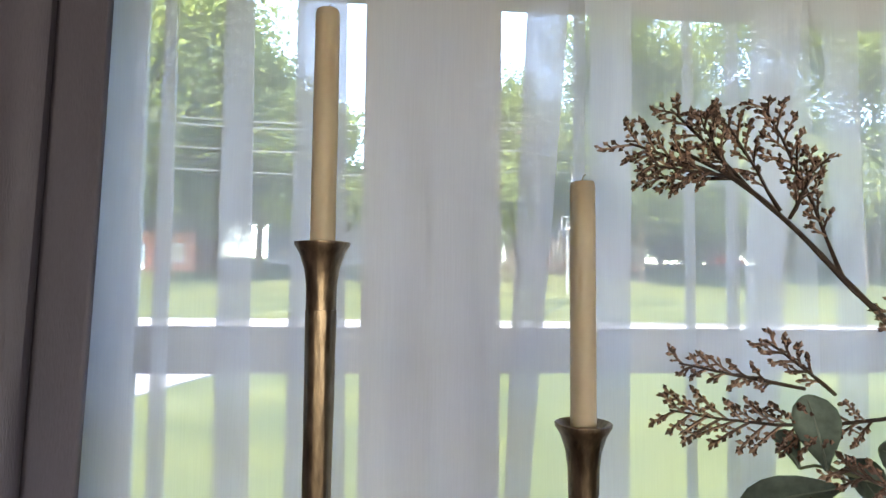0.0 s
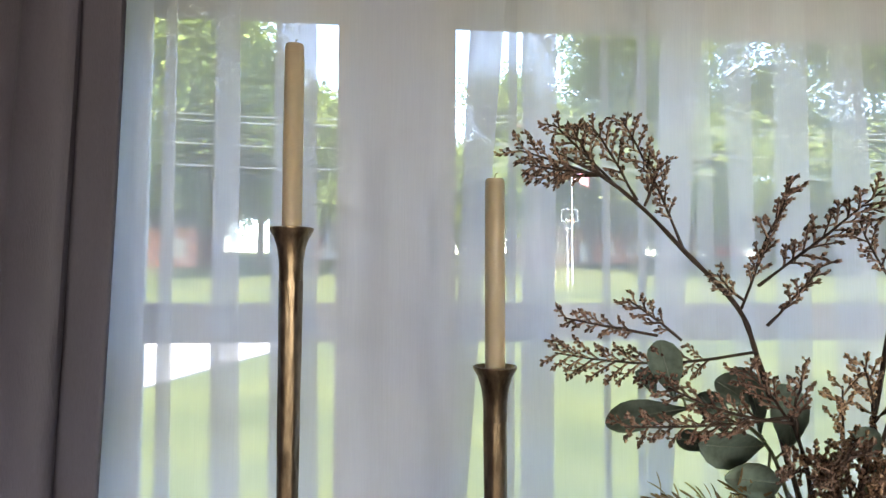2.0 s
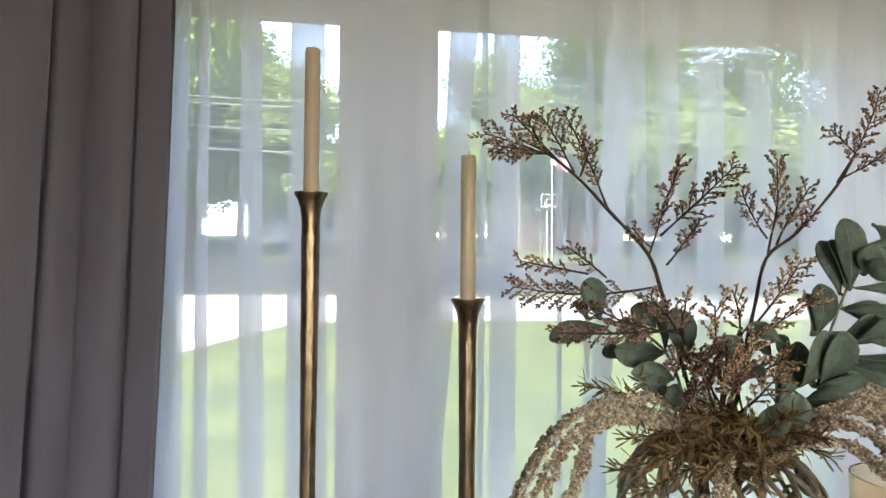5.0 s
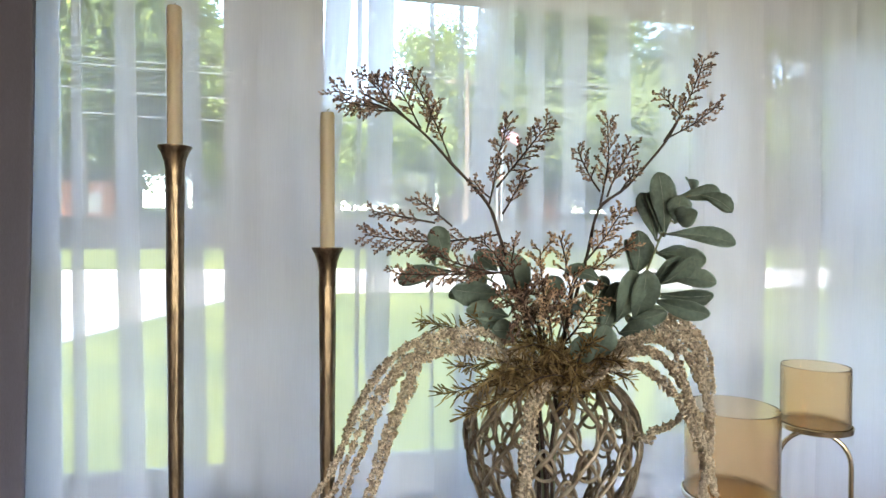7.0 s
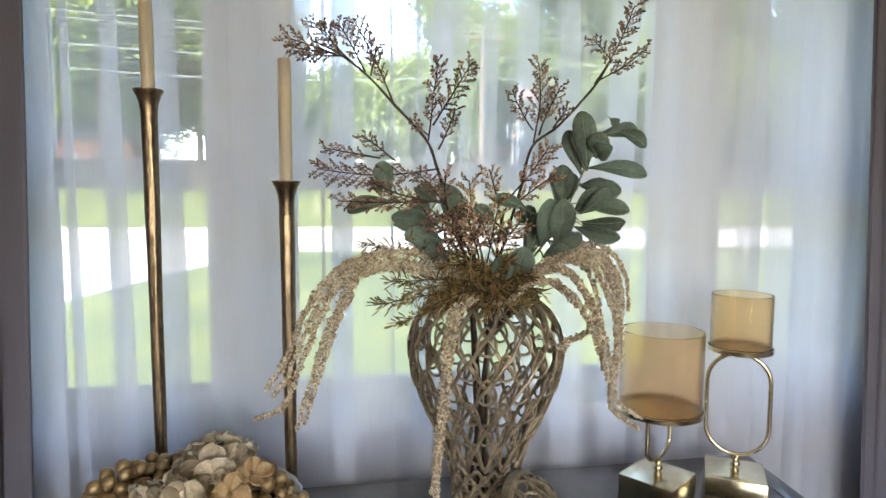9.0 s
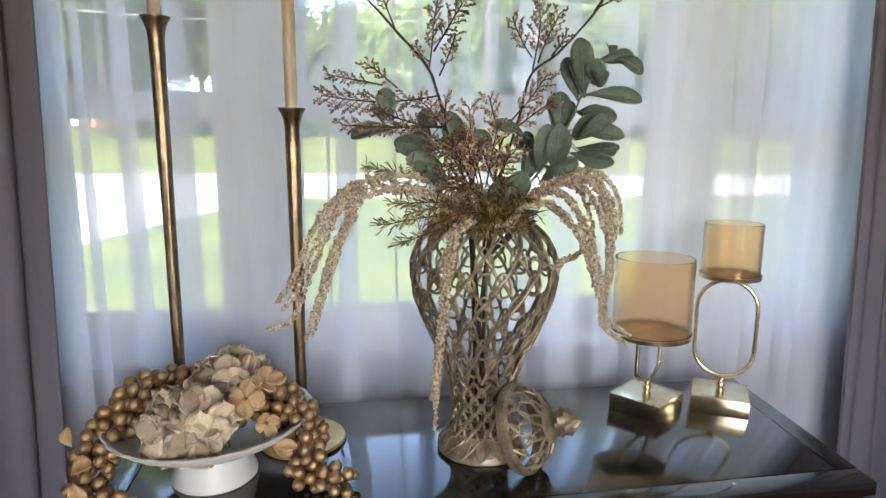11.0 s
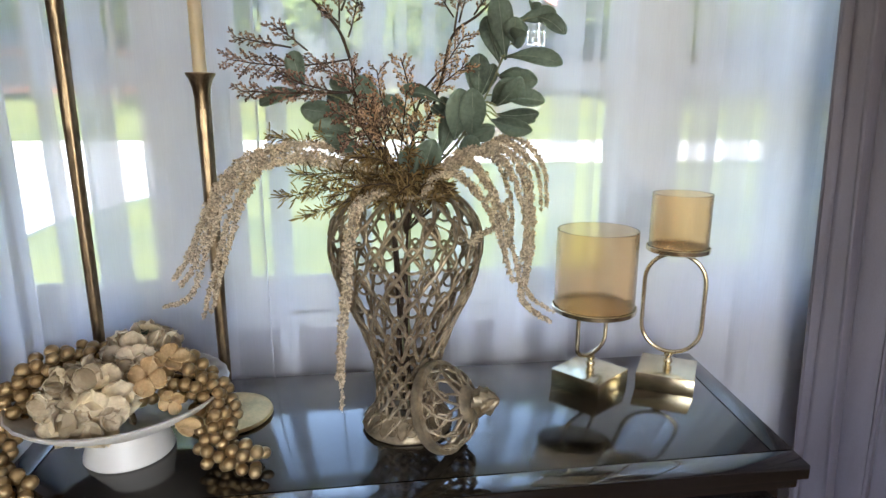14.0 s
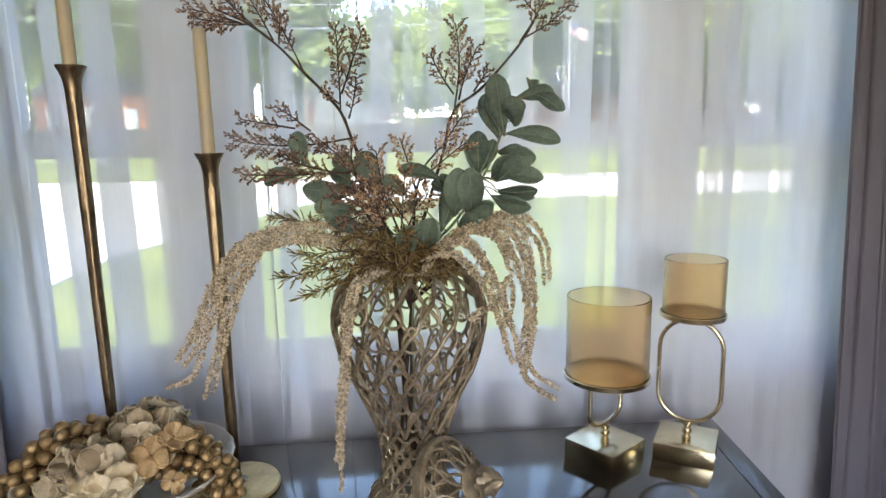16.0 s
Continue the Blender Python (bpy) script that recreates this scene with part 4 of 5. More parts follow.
STRANDS.append([(0.505, 0.38, 1.275), (0.546, 0.34, 1.32), (0.592, 0.32, 1.347), (0.633, 0.31, 1.339), (0.652, 0.305, 1.292), (0.656, 0.3, 1.233), (0.655, 0.3, 1.181), (0.648, 0.3, 1.137), (0.662, 0.3, 1.112), (0.698, 0.3, 1.089)])
STRANDS.append([(0.499, 0.36, 1.278), (0.527, 0.31, 1.319), (0.571, 0.29, 1.337), (0.611, 0.28, 1.313), (0.632, 0.275, 1.264), (0.637, 0.27, 1.215), (0.628, 0.27, 1.165)])
STRANDS.append([(0.496, 0.35, 1.276), (0.524, 0.3, 1.312), (0.555, 0.27, 1.324), (0.581, 0.25, 1.294), (0.601, 0.245, 1.246), (0.613, 0.24, 1.199), (0.623, 0.24, 1.15)])
STRANDS.append([(0.515, 0.4, 1.272), (0.566, 0.37, 1.32), (0.618, 0.36, 1.35), (0.656, 0.35, 1.33), (0.677, 0.345, 1.295), (0.682, 0.34, 1.241)])
STRANDS.append([(0.498, 0.34, 1.273), (0.509, 0.28, 1.307), (0.539, 0.26, 1.309), (0.565, 0.24, 1.28), (0.584, 0.235, 1.241), (0.6, 0.23, 1.186)])
STRANDS.append([(0.56, 0.31, 1.206), (0.574, 0.3, 1.217), (0.591, 0.29, 1.224), (0.604, 0.28, 1.247), (0.612, 0.28, 1.272)])
FERNS = [
    ((0.533, 0.38, 1.279), (0.341, 0.36, 1.359)),
    ((0.53, 0.37, 1.276), (0.273, 0.35, 1.359)),
    ((0.517, 0.36, 1.278), (0.312, 0.32, 1.306)),
    ((0.514, 0.35, 1.275), (0.294, 0.3, 1.277)),
    ((0.496, 0.35, 1.271), (0.319, 0.31, 1.246)),
    ((0.523, 0.38, 1.279), (0.375, 0.36, 1.342)),
    ((0.449, 0.34, 1.283), (0.331, 0.28, 1.295)),
    ((0.473, 0.33, 1.284), (0.414, 0.26, 1.335)),
    ((0.473, 0.33, 1.284), (0.469, 0.26, 1.342)),
    ((0.464, 0.33, 1.28), (0.367, 0.26, 1.282)),
    ((0.49, 0.33, 1.279), (0.522, 0.27, 1.292)),
    ((0.463, 0.36, 1.297), (0.39, 0.3, 1.331)),
    ((0.484, 0.34, 1.282), (0.441, 0.27, 1.262)),
    ((0.475, 0.34, 1.282), (0.502, 0.26, 1.318))]


def feather(branch, a, b, width, buds=None):
    """A cedar-like spray: a wavy axis with alternate side sprigs set with buds."""
    d = b - a
    ln = d.length
    dn = d.normalized()
    side = dn.cross(Vector((random.uniform(-0.35, 0.35), -1, random.uniform(-0.35, 0.35)))).normalized()
    out = side.cross(dn)
    bend = random.uniform(-0.06, 0.06) * ln
    axis = [a + d * t + side * bend * math.sin(t * 3.1) + out * random.uniform(-0.002, 0.002) for t in (0, 0.2, 0.4, 0.6, 0.8, 1.0)]
    bm = bmesh.new()
    tube(bm, axis, 0.0016, 0.0008, 5, knob=0.2)
    twig = part("twig", bm, M_TWIG, branch)
    width *= 0.82
    n = max(7, int(ln / 0.0070))
    for i in range(n):
        t = 0.22 + 0.78 * (i + random.random() * 0.5) / n
        p = a + d * min(t, 1) + side * bend * math.sin(t * 3.1)
        sg = 1 if i % 2 else -1
        env = width * 0.44 * (0.45 + 0.55 * math.sin(min(1, t) * 2.6))
        L = env * random.uniform(0.65, 1.1)
        e = (dn * random.uniform(0.75, 1.2) + side * sg * random.uniform(0.55, 0.95) + out * random.uniform(-0.5, 0.5)).normalized()
        q = p + e * L
        bm = bmesh.new()
        tube(bm, [p, p + e * L * 0.55 + dn * 0.001, q], 0.0011, 0.0008, 4)
        m = max(3, int(L / 0.0034))
        for j in range(m):
            s = 0.2 + 0.8 * (j + 0.5) / m
            c = p + e * L * s
            f = (e + side * (1 if j % 2 else -1) * random.uniform(0.4, 1.0) + out * random.uniform(-0.7, 0.7)).normalized()
            k = random.uniform(0.0028, 0.006) * (1.2 - 0.3 * s)
            tube(bm, [c, c + f * k], 0.0009, 0.0006, 4)
            blob(bm, c + f * k, random.uniform(0.0015, 0.0024), f, 1.4)
        blob(bm, q, 0.002, e, 2.0)
        part("sprig", bm, buds or M_BUD, twig)


def dried_branch(stem, sprays, i):
    random.seed(40 + i)
    b = thing("dried_branch", (*VC, TZ + 0.02), ("tall brown dried branch with feathery bud sprays", "tall brown dried branch with upright bud sprays", "short rose brown dried branch with dense buds", "short tan dried branch with dense buds")[i], "dried branch", group="dried branches in the jar")
    base = Vector(b.location)
    bm = bmesh.new()
    foot = (VC[0] + random.uniform(-0.03, 0.03), VC[1] + random.uniform(-0.02, 0.02), TZ + 0.03)
    tube(bm, smooth_line([Vector(foot) - base] + [Vector(p) - base for p in stem], 5), 0.0031, 0.0016, 7, knob=0.13)
    part("stem", bm, M_TWIG, b)
    for a, e, w in sprays:
        feather(b, Vector(a) - base, Vector(e) - base, w, M_BUD2 if i == 3 else M_BUD)


for i, (stem, sprays) in enumerate(BRANCHES):
    dried_branch(stem, sprays, i)


def leafy_stem(stem, leaves, i):
    random.seed(60 + i)
    s = thing("leafy_stem", (*VC, TZ + 0.02), "grey green silk stem with broad velvety leaves", "artificial foliage", group="leafy stems in the jar")
    base = Vector(s.location)
    bm = bmesh.new()
    line = smooth_line([Vector((VC[0], VC[1], TZ + 0.03)) - base] + [Vector(p) - base for p in stem], 6)
    tube(bm, line, 0.0026, 0.0014, 7, knob=0.08)
    st = part("stem", bm, M_STEMG, s)
    for a, b, w in leaves:
        a, b = Vector(a) - base, Vector(b) - base
        near = min(line, key=lambda p: (p - a).length)
        bm = bmesh.new()
        up, cup, droop = Vector((random.uniform(-0.45, 0.45), -1, random.uniform(-0.2, 0.6))), random.uniform(0.12, 0.38), random.uniform(0.06, 0.2)
        leaf_blade(bm, a, b, w * 1.06, up, cup, droop)
        ob = part("leaf", bm, M_LEAF, s)
        md = ob.modifiers.new("body", "SOLIDIFY")
        md.thickness = 0.0009
        d = b - a
        u = d.cross(up).normalized().cross(d.normalized())
        k = bmesh.new()
        tube(k, [a + d * t + u * droop * d.length * math.sin(t * 3.1) * 0.9 for t in (0, 0.25, 0.5, 0.75, 0.94)], 0.0011, 0.0006, 5)
        part("midrib", k, M_RIB, ob)
        if 0.002 < (near - a).length:
            k = bmesh.new()
            tube(k, [near, near.lerp(a, 0.6) + Vector((0, 0, 0.003)), a], 0.0013, 0.0012, 5)
            part("petiole", k, M_STEMG, ob)


random.seed(55)
for stem, leaves in LEAF_STEMS[:1]:
    # smaller leaves tucked between the large ones
    for a, b, w in list(leaves)[::2]:
        j = Vector((random.uniform(-0.018, 0.018), random.uniform(0.0, 0.025), random.uniform(-0.018, 0.012)))
        leaves.append((Vector(a) + j * 0.4, Vector(a).lerp(Vector(b), 0.85) + j, w * 0.78))
for i, (stem, leaves) in enumerate(LEAF_STEMS):
    leafy_stem(stem, leaves, i)


def amaranth(path, i):
    random.seed(80 + i)
    s = thing("amaranth_strand", (*VC, TZ + 0.02), "drooping beige amaranth strand of knobbly beads", "dried flower", group="amaranth strands in the jar")
    base = Vector(s.location)
    line = smooth_line([Vector((VC[0], VC[1], TZ + 0.38)) - base] + [Vector(p) - base for p in path], 12)
    bm = bmesh.new()
    tube(bm, line, 0.0016, 0.0008, 5)
    part("stem", bm, M_AMAR, s)
    bm = bmesh.new()
    total = len(line)
    length = sum((q - p).length for p, q in zip(line, line[1:]))
    n = int(length / 0.0074)
    for k in range(n):
        u = 0.14 + 0.86 * (k + random.random() * 0.5) / n
        f = u * (total - 1)
        j = min(int(f), total - 2)
        p = line[j].lerp(line[j + 1], f - j)
        tuft = 0.0062 * (1.06 - 0.55 * u ** 2) * random.uniform(0.8, 1.15)
        lean = Vector((random.gauss(0, 1), random.gauss(0, 1), random.gauss(0, 1))).normalized() * tuft * 0.3
        for _ in range(16):
            d = Vector((random.gauss(0, 1), random.gauss(0, 1), random.gauss(0, 1))).normalized()
            blob(bm, p + lean + d * tuft * random.uniform(0.45, 0.95), random.uniform(0.0014, 0.0026), d, 1.15)
    tagged(part("bead_string", bm, M_AMAR, s, "knobbly beige seed beads"), kind="stuff")


random.seed(77)
for k in (0, 2, 6, 7, 8, 9, 10, 7, 8, 6):
    # more strands hang close beside the first ones
    j = Vector((random.uniform(-0.016, 0.016), random.uniform(-0.02, 0.03), random.uniform(-0.012, 0.010)))
    cut = len(STRANDS[k]) - random.randint(0, 2)
    STRANDS.append([Vector(p) + j * min(1, 0.3 * q) + Vector((0, 0, random.uniform(-0.004, 0.004))) for q, p in enumerate(STRANDS[k][:cut])])
for i, path in enumerate(STRANDS):
    amaranth(path, i)


def fern(a, b, i):
    random.seed(120 + i)
    s = thing("fern_sprig", (*VC, TZ + 0.02), "olive brown feathery fern sprig at the jar mouth", "artificial foliage", group="fern sprigs in the jar")
    base = Vector(s.location)
    a, b = Vector(a) - base, Vector(b) - base
    mouth = Vector((VC[0], VC[1], TZ + 0.34)) - base
    line = smooth_line([mouth, a, a.lerp(b, 0.5) + Vector((0, 0, 0.012)), b], 8)
    bm, lf = bmesh.new(), bmesh.new()
    tube(bm, line, 0.0015, 0.0006, 5)
    part("stem", bm, M_TWIG, s)
    n = max(22, int((b - a).length / 0.0010))
    for k in range(n):
        u = 0.3 + 0.7 * k / n
        f = u * (len(line) - 1)
        j = min(int(f), len(line) - 2)
        p = line[j].lerp(line[j + 1], f - j)
        d = (line[j + 1] - line[j]).normalized()
        e = (d * 0.8 + Vector((random.gauss(0, 0.7), random.gauss(0, 0.7), random.gauss(0, 0.7)))).normalized()
        L = random.uniform(0.009, 0.026)
        leaf_blade(lf, p, p + e * L, random.uniform(0.0013, 0.0025), (random.uniform(-1, 1), -1, 0.4), 0.1, 0.1)
    tagged(part("foliage", lf, M_FERN, s), kind="stuff")


for i, (a, b) in enumerate(FERNS):
    fern(a, b, i)


def moss():
    random.seed(300)
    bm = bmesh.new()
    for k in range(1500):
        a, q = random.random() * 6.283, math.sqrt(random.random())
        p = Vector((VC[0] + 0.074 * q * math.cos(a), VC[1] + 0.074 * q * math.sin(a), TZ + 0.395 + 0.035 * (1 - q * q) * random.random() + 0.012 * random.random()))
        e = Vector((math.cos(a) * q + random.gauss(0, 0.4), math.sin(a) * q + random.gauss(0, 0.4), random.gauss(0.2, 0.5))).normalized()
        leaf_blade(bm, p, p + e * random.uniform(0.010, 0.024), random.uniform(0.002, 0.004), (random.uniform(-1, 1), -1, 0.4), 0.1, 0.1)
    tagged(part("dried_moss", bm, M_FERN), "tangled dark brown dried moss filling the jar mouth", "dried moss", kind="stuff")


moss()


# ---- outdoors ----
def ground_z(x, y):
    z = -0.5 + 0.03 * max(0.0, min(y, 26) - 8)
    if y > 26:
        z += 0.10 * (min(y, 75) - 26) + 0.02 * max(0.0, y - 75)
    return z


def build_ground():
    bm = bmesh.new()
    ys = [-400, -60, -12, 0.9, 2, 4, 6, 8, 10, 12, 14, 16, 18, 20, 22, 24, 26, 28, 31, 35, 40, 46, 53, 60, 67, 75, 100, 160, 400, 1500]
    xs = [-1500, -400, -120, -60, -40, -28, -20, -14, -9, -5, -2, 0, 2, 5, 9, 14, 20, 28, 40, 60, 120, 400, 1500]
    g = [[bm.verts.new((x, y, ground_z(x, y) + (0.05 * noise.noise((x * 0.2, y * 0.2, 0)) if 1 < y < 14 else 0) - (0.01 if y < 1 else 0))) for x in xs] for y in ys]
    for a, b in zip(g, g[1:]):
        for i in range(len(xs) - 1):
            bm.faces.new((a[i], a[i + 1], b[i + 1], b[i]))
    tagged(part("ground", bm, M_GRASS), "sunlit green lawn rising beyond the road", "lawn", kind="structure")


build_ground()


def strip(name, outline, label, category, lift=0.03, cut=3):
    bm = bmesh.new()
    f = bm.faces.new([bm.verts.new((x, y, 0)) for x, y in outline])
    bmesh.ops.triangulate(bm, faces=[f])
    for _ in range(cut):
        bmesh.ops.subdivide_edges(bm, edges=list(bm.edges), cuts=1, use_grid_fill=True)
    for v in bm.verts:
        v.co.z = ground_z(v.co.x, v.co.y) + lift
    r = bmesh.ops.extrude_face_region(bm, geom=list(bm.faces))
    for v in r["geom"]:
        if isinstance(v, bmesh.types.BMVert):
            v.co.z -= 0.25
    bmesh.ops.recalc_face_normals(bm, faces=bm.faces)
    tagged(part(name, bm, M_ROAD, smooth=False), label, category, kind="structure")


strip("road", [(-80, 18.6), (-30, 18.2), (30, 17.8), (80, 17.6), (80, 24.0), (4, 24.4), (-3, 26.4), (-30, 26.8), (-80, 27)], "pale sunlit concrete street", "road", 0.05, 4)
strip("driveway", [(-3.1, 14.6), (-1.6, 18.4), (-12, 18.4), (-9, 9.0), (-8.2, 4.0), (-4.6, 4.0), (-4.5, 10.5)], "pale concrete driveway leading to the street", "driveway", 0.04)


def tree(at, h, spread, material, label, seedling, trunk=0.25, low=0.25):
    """Tapered trunk with limbs, and a crown of many small leaf clumps."""
    random.seed(seedling)
    x, y = at
    t = thing("tree", (x, y, ground_z(x, y) - 0.05), label, "tree", group="trees outdoors")
    bm = bmesh.new()
    top = Vector((random.uniform(-0.5, 0.5), random.uniform(-0.5, 0.5), h * 0.8))
    line = smooth_line([(0, 0, 0), top * 0.35 + Vector((0.15, 0, 0)), top * 0.7, top], 4)
    tube(bm, line, trunk, trunk * 0.25, 9, knob=0.06)
    ends = []
    for k in range(15):
        u = random.uniform(low, 0.98)
        p = line[int(u * (len(line) - 1))]
        a = k * 2.4 + random.uniform(-0.4, 0.4)
        L = spread * random.uniform(0.55, 1.0) * (1.15 - 0.6 * u)
        e = p + Vector((math.cos(a) * L, math.sin(a) * L, L * random.uniform(0.15, 0.6)))
        tube(bm, smooth_line([p, p.lerp(e, 0.5) + Vector((0, 0, -0.1 * L)), e], 3), trunk * 0.35, trunk * 0.08, 6)
        ends += [p.lerp(e, 0.55), p.lerp(e, 0.8), e]
    ends += [top, top + Vector((0, 0, h * 0.08))]
    part("trunk", bm, M_BARK, t)
    vs, fs = [], []
    for e in ends:
        r = spread * random.uniform(0.24, 0.42)
        for _ in range(620):
            d = Vector((random.gauss(0, 1), random.gauss(0, 1), random.gauss(0, 0.75)))
            c = e + d * r * 0.55
            u = Vector((random.gauss(0, 1), random.gauss(0, 1), random.gauss(0, 0.6))).normalized()
            w = u.orthogonal().normalized()
            L, W = random.uniform(0.26, 0.52), random.uniform(0.12, 0.24)
            n = len(vs)
            vs += [c, c + u * L * 0.5 + w * W, c + u * L, c + u * L * 0.5 - w * W]
            fs.append((n, n + 1, n + 2, n + 3))
    me = bpy.data.meshes.new("crown")
    me.from_pydata(vs, [], fs)
    me.materials.append(material)
    c = new("crown", me)
    c.parent = t
    return t


NEAR_TREES = (((-15.2, 43.5), 28, 8.8, 0), ((-23, 49), 31, 9.8, 1), ((-33, 46), 28, 9.8, 0), ((-5.2, 44), 15, 4.4, 0), ((1.4, 47), 9.6, 3.8, 0), ((6.6, 46), 10.5, 4.2, 0), ((20.5, 47), 27, 8.6, 1), ((28, 53), 32, 10, 0),
         ((39, 46), 30, 10, 1), ((47, 54), 31, 11, 0))
FAR_TREES = (((60, 52), 29, 10, 1), ((-49, 58), 31, 11, 1), ((8.5, 64), 13, 6, 0), ((-12, 84), 24, 8, 1), ((-1, 96), 13, 6, 0), ((17, 76), 17, 8, 1), ((31, 66), 26, 9, 0), ((-22, 76), 27, 9, 0), ((-38, 70), 27, 9, 1), ((48, 74), 27, 9, 0),
         ((4.5, 86), 12, 6, 1), ((-10.6, 51), 20, 5.6, 1), ((20, 58), 22, 8, 0), ((-15, 55), 23, 7.2, 0), ((10, 84), 14, 7, 0),
         ((26, 74), 9, 6.5, 2), ((37, 72), 9, 6.5, 2), ((47, 66), 9, 7, 2), ((57, 78), 11, 8, 2), ((66, 66), 11, 8, 2), ((15, 80), 9, 6.5, 2), ((-28, 66), 9, 6.5, 2), ((75, 84), 13, 9, 2), ((56, 60), 8, 6, 2), ((12.6, 57), 21, 6.0, 0))
for i, (at, h, sp, kind) in enumerate(NEAR_TREES + FAR_TREES):
    tree(at, h, sp, (M_CROWN, M_CROWN2, M_CROWN)[kind], ("leafy green tree in full summer leaf", "darker green tree with a dense crown", "low spreading green tree with branches near the ground")[kind], 200 + i, 0.28, (0.3, 0.24, 0.04)[kind])


def house(at, w, d, h, wall_mat, label, porch, rz=0):
    x, y = at
    g = thing("house", (x, y, ground_z(x, y) - 0.1), label, "house", group="houses across the street", rz=rz)
    part("wall", boxes((-w / 2, w / 2, 0, d, 0, h)), wall_mat, g)
    bm = bmesh.new()
    o, rh = 0.5, h * 0.55
    p = [bm.verts.new(c) for c in ((-w / 2 - o, -o, h), (w / 2 + o, -o, h), (w / 2 + o, d + o, h), (-w / 2 - o, d + o, h), (-w / 2 - o, d / 2, h + rh), (w / 2 + o, d / 2, h + rh))]
    for f in ((0, 1, 5, 4), (2, 3, 4, 5), (1, 2, 5), (3, 0, 4), (3, 2, 1, 0)):
        bm.faces.new([p[i] for i in f])
    part("roof", bm, M_ROOF, g, smooth=False)
    k = int(w / 2.6)
    for i in range(k):
        cx = -w / 2 + w * (i + 0.5) / k
        if i == k // 2:
            part("door", boxes((cx - 0.5, cx + 0.5, -0.05, 0.02, 0.2, 2.3)), M_RED if porch else M_SIDING, g)
            continue
        win = part("window", boxes((cx - 0.6, cx + 0.6, -0.07, -0.03, 0.9, 2.4), bevel=0.01), M_SIDING, g)
        part("pane", boxes((cx - 0.5, cx - 0.03, -0.09, -0.072, 1.0, 2.3)), M_DARKGL, win)
        part("pane", boxes((cx + 0.03, cx + 0.5, -0.09, -0.072, 1.0, 2.3)), M_DARKGL, win)
    if porch:
        pw = w * 0.5
        part("porch_floor", boxes((-pw, pw, -2.6, -0.01, 0, 0.25)), M_SIDING, g)
        bm = bmesh.new()
        q = [bm.verts.new(c) for c in ((-pw - 0.3, -2.9, h - 0.1), (pw + 0.3, -2.9, h - 0.1), (0, -2.9, h + 1.6), (-pw - 0.3, 0.3, h - 0.1), (pw + 0.3, 0.3, h - 0.1), (0, 0.3, h + 1.6))]
        for f in ((0, 1, 2), (3, 5, 4), (0, 2, 5, 3), (1, 4, 5, 2), (0, 3, 4, 1)):
            bm.faces.new([q[i] for i in f])
        part("porch_gable", bm, M_SIDING, g, smooth=False)
        for i in range(4):
            cx = -pw + 0.3 + (2 * pw - 0.6) * i / 3
            part("column", lathe_at(cx, -2.4, 0.25, h - 0.1, 0.16), M_SIDING, g)
    return g


def lathe_at(x, y, z0, z1, r):
    bm = lathe([(0, z0), (r * 1.4, z0), (r * 1.4, z0 + 0.12), (r, z0 + 0.2), (r * 0.9, z1 - 0.2), (r * 1.3, z1 - 0.1), (r * 1.3, z1), (0, z1)], 16)
    bmesh.ops.translate(bm, verts=bm.verts, vec=(x, y, 0))
    return bm


house((-7.4, 63), 9, 7, 4.4, M_SIDING, "white house with a columned porch up the lawn", True)
house((-1.6, 64), 7, 7, 4.0, M_SIDING, "white sided house with a small porch", True)
house((-22, 52), 12, 8, 3.4, M_BRICK, "low red brick house among trees", False)
house((20, 60), 13, 8, 3.4, M_BRICK, "low red brick house across the street", False)


def utility_pole(x, y):
    p = thing("utility_pole", (x, y, ground_z(x, y) - 0.2), "weathered wooden utility pole beside the street", "utility pole", group="utility poles")
    bm = bmesh.new()
    tube(bm, [(0, 0, 0), (0, 0, 9.5)], 0.16, 0.11, 10)
    part("pole", bm, M_BARK, p)
    part("crossarm", boxes((-1.1, 1.1, -0.06, 0.06, 8.8, 8.95)), M_BARK, p)


for x in (-46, -15.5, 7.0, 38):
    utility_pole(x, 27.5)


def wire(z, dy):
    bm = bmesh.new()
    for x0, x1 in ((-46, -15.5), (-15.5, 7.0), (7.0, 38)):
        g = ground_z(0, 27.5)
        tube(bm, [(x0 + (x1 - x0) * i / 12, 27.5 + dy, g + z - 0.5 * math.sin(math.pi * i / 12)) for i in range(13)], 0.022, seg=4)
    tagged(part("power_line", bm, M_STEEL), "thin overhead power line along the street", "cable", group="overhead lines")


for z, dy in ((9.1, -0.5), (8.95, 0.0), (8.0, 0.5), (6.9, 0.0)):
    wire(z, dy)


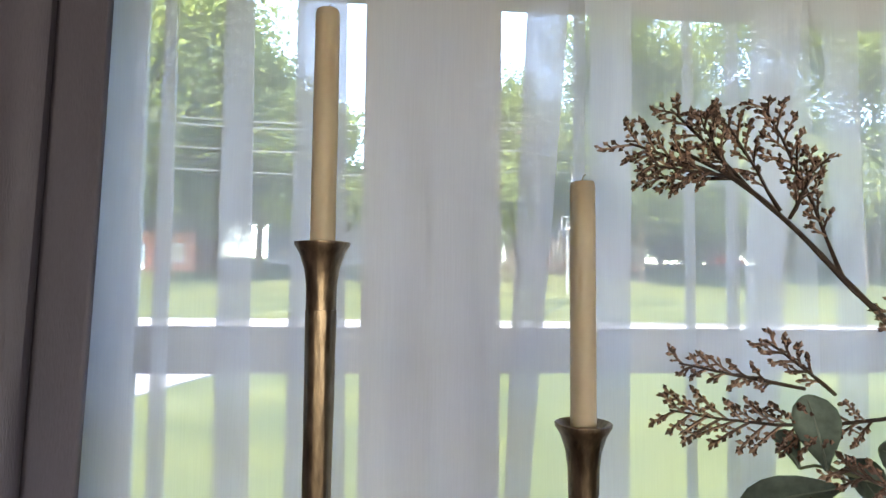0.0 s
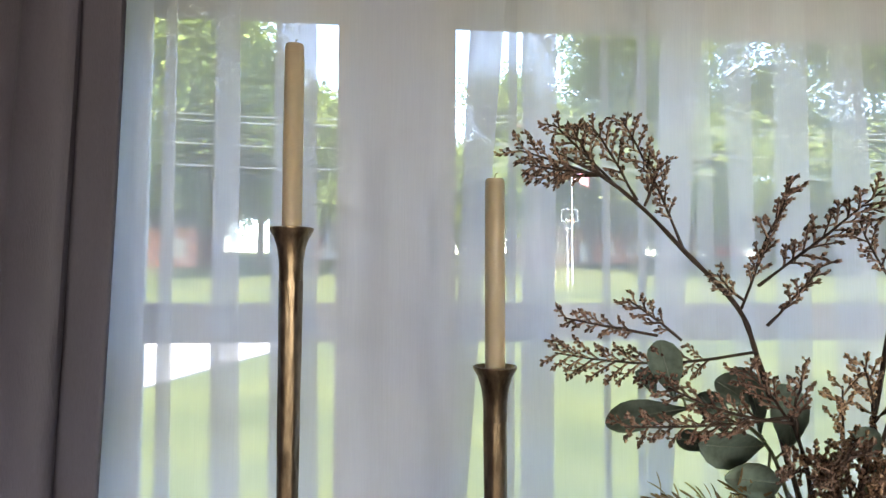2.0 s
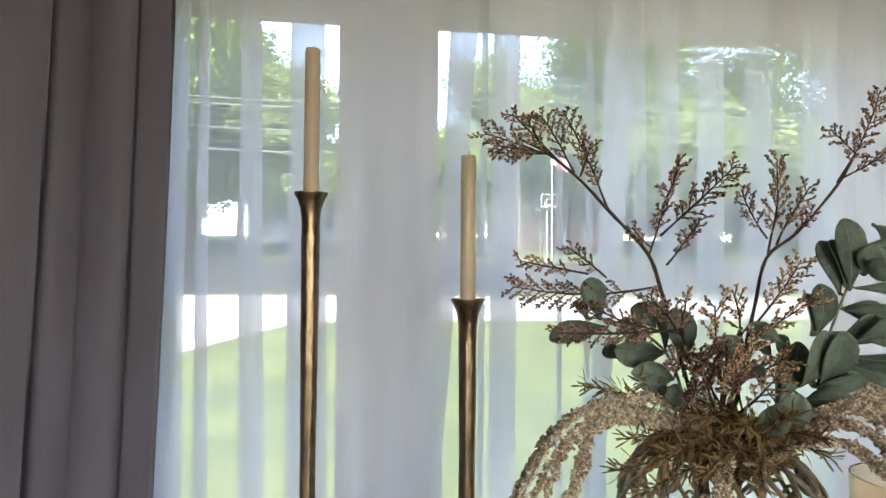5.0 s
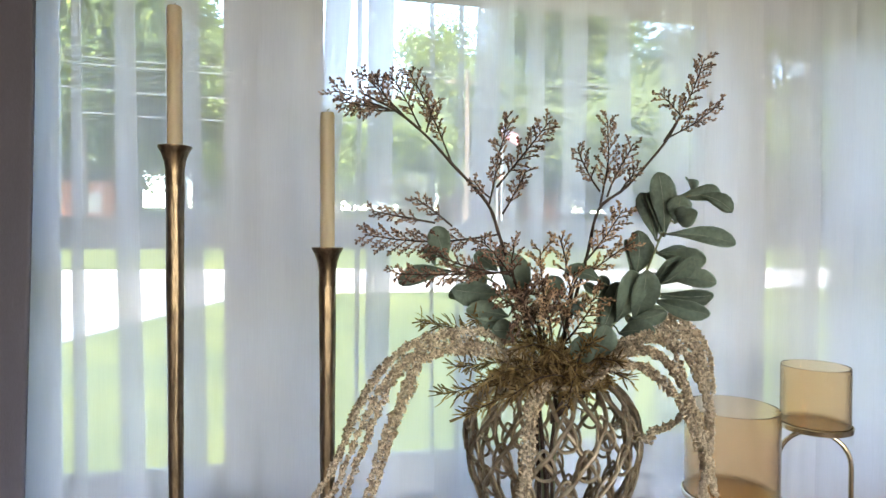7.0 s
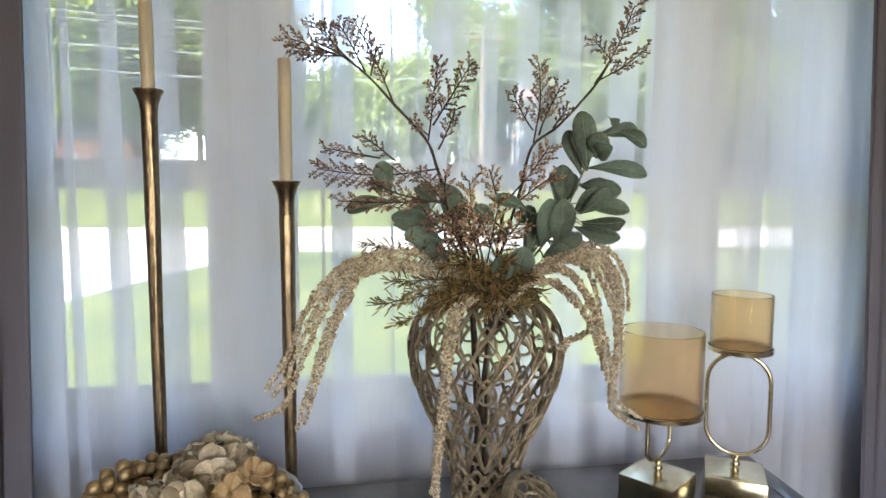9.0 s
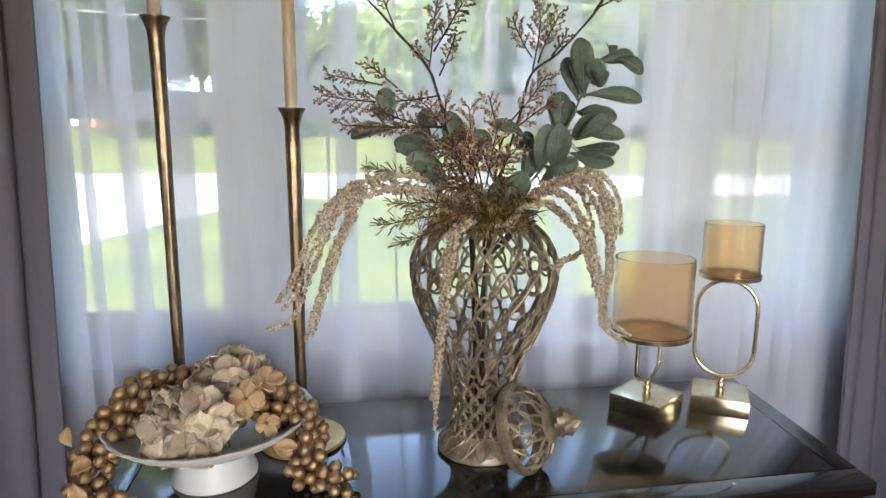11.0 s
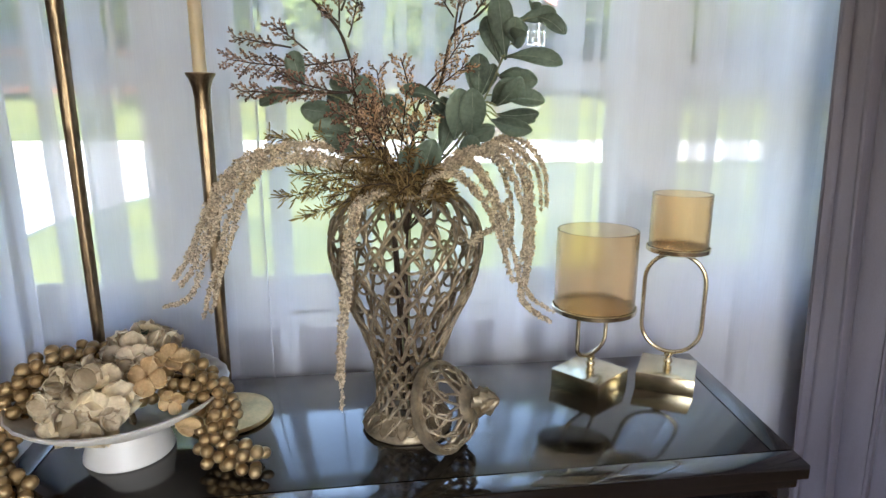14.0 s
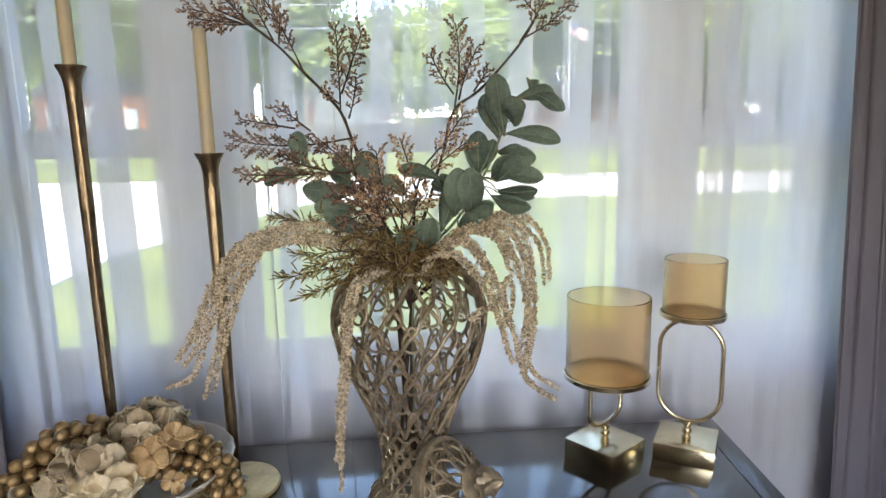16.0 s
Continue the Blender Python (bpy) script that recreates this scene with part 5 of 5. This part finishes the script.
def hoop():
    x, y = 11.6, 38
    h = thing("basketball_hoop", (x, y, ground_z(x, y) - 0.05), "white framed basketball backboard on a steel pole", "basketball hoop")
    bm = bmesh.new()
    tube(bm, [(0, 0, 0), (0, 0, 3.9), (0, -0.5, 4.3)], 0.06, 0.05, 8)
    part("pole", bm, M_STEEL, h)

    def square(w, z0, z1, t, y0, y1):
        return boxes((-w, w, y0, y1, z0, z0 + t), (-w, w, y0, y1, z1 - t, z1), (-w, t - w, y0, y1, z0 + t, z1 - t), (w - t, w, y0, y1, z0 + t, z1 - t))
    part("backboard", square(0.55, 4.15, 4.97, 0.035, -0.56, -0.52), M_SIDING, h, "white frame of a clear backboard")
    part("target_square", square(0.24, 4.26, 4.62, 0.03, -0.57, -0.53), M_SIDING, h)
    bm = bmesh.new()
    tube(bm, [(0.23 * math.cos(a * 0.39), -0.80 + 0.23 * math.sin(a * 0.39), 4.2) for a in range(16)], 0.015, seg=5, closed=True)
    part("ring", bm, M_ORANGE, h)


hoop()


def flag_pole():
    x, y = 12.15, 38.7
    f = thing("flag_pole", (x, y, ground_z(x, y) - 0.05), "slim white pole with a striped red and white flag", "flag pole")
    bm = bmesh.new()
    tube(bm, [(0, 0, 0), (0, 0, 8.0)], 0.05, 0.035, 8)
    part("pole", bm, M_SIDING, f)

    def wave(u, v):
        return Vector((0.06 + 1.1 * u, 0.14 * math.sin(5 * u + v) * u, 7.8 - 0.75 * v - 0.6 * u))

    def cloth(name, u0, v0, v1, material):
        bm = bmesh.new()
        rows = [[bm.verts.new(wave(u0 + (1 - u0) * i / 10, v)) for i in range(11)] for v in (v0, v1)]
        for i in range(10):
            bm.faces.new((rows[0][i], rows[0][i + 1], rows[1][i + 1], rows[1][i]))
        part(name, bm, material, f).modifiers.new("body", "SOLIDIFY").thickness = 0.004
    for k in range(13):
        cloth("stripe", 0.4 if k < 7 else 0.0, k / 13, (k + 1) / 13, M_SIDING if k % 2 else M_RED)
    bm = bmesh.new()
    rows = [[bm.verts.new(wave(0.4 * i / 4, v)) for i in range(5)] for v in (0, 7 / 13)]
    for i in range(4):
        bm.faces.new((rows[0][i], rows[0][i + 1], rows[1][i + 1], rows[1][i]))
    part("canton", bm, M_BLUE, f, "dark blue corner field").modifiers.new("body", "SOLIDIFY").thickness = 0.004


flag_pole()


def parked_car(at, rz, paint, label):
    x, y = at
    c = thing("car", (x, y, ground_z(x, y)), label, "car", group="parked cars", rz=rz)
    bm = bmesh.new()
    side = ((-2.1, 0.35), (2.1, 0.35), (2.15, 0.75), (1.3, 0.9), (0.7, 1.42), (-1.0, 1.45), (-1.7, 0.98), (-2.15, 0.9))
    a = [bm.verts.new((u, -0.85, v)) for u, v in side]
    b = [bm.verts.new((u, 0.85, v)) for u, v in side]
    bm.faces.new(a)
    bm.faces.new(b[::-1])
    for i in range(len(side)):
        j = (i + 1) % len(side)
        bm.faces.new((a[j], a[i], b[i], b[j]))
    bmesh.ops.bevel(bm, geom=list(bm.edges), offset=0.07, segments=2, affect="EDGES")
    part("body", bm, paint, c)
    part("side_window", boxes((-1.3, 0.75, -0.865, -0.80, 0.98, 1.32), bevel=0.03), M_DARKGL, c)
    for wx in (-1.35, 1.35):
        for wy in (-0.8, 0.8):
            w = bmesh.new()
            lathe([(0, -0.1), (0.3, -0.1), (0.33, -0.05), (0.33, 0.05), (0.3, 0.1), (0, 0.1)], 18, w)
            bmesh.ops.rotate(w, verts=w.verts, cent=(0, 0, 0), matrix=Matrix.Rotation(radians(90), 3, "X"))
            bmesh.ops.translate(w, verts=w.verts, vec=(wx, wy, 0.33))
            part("wheel", w, M_TYRE, c)


parked_car((40, 68), 10, M_RED, "red car parked on the drive across the street")
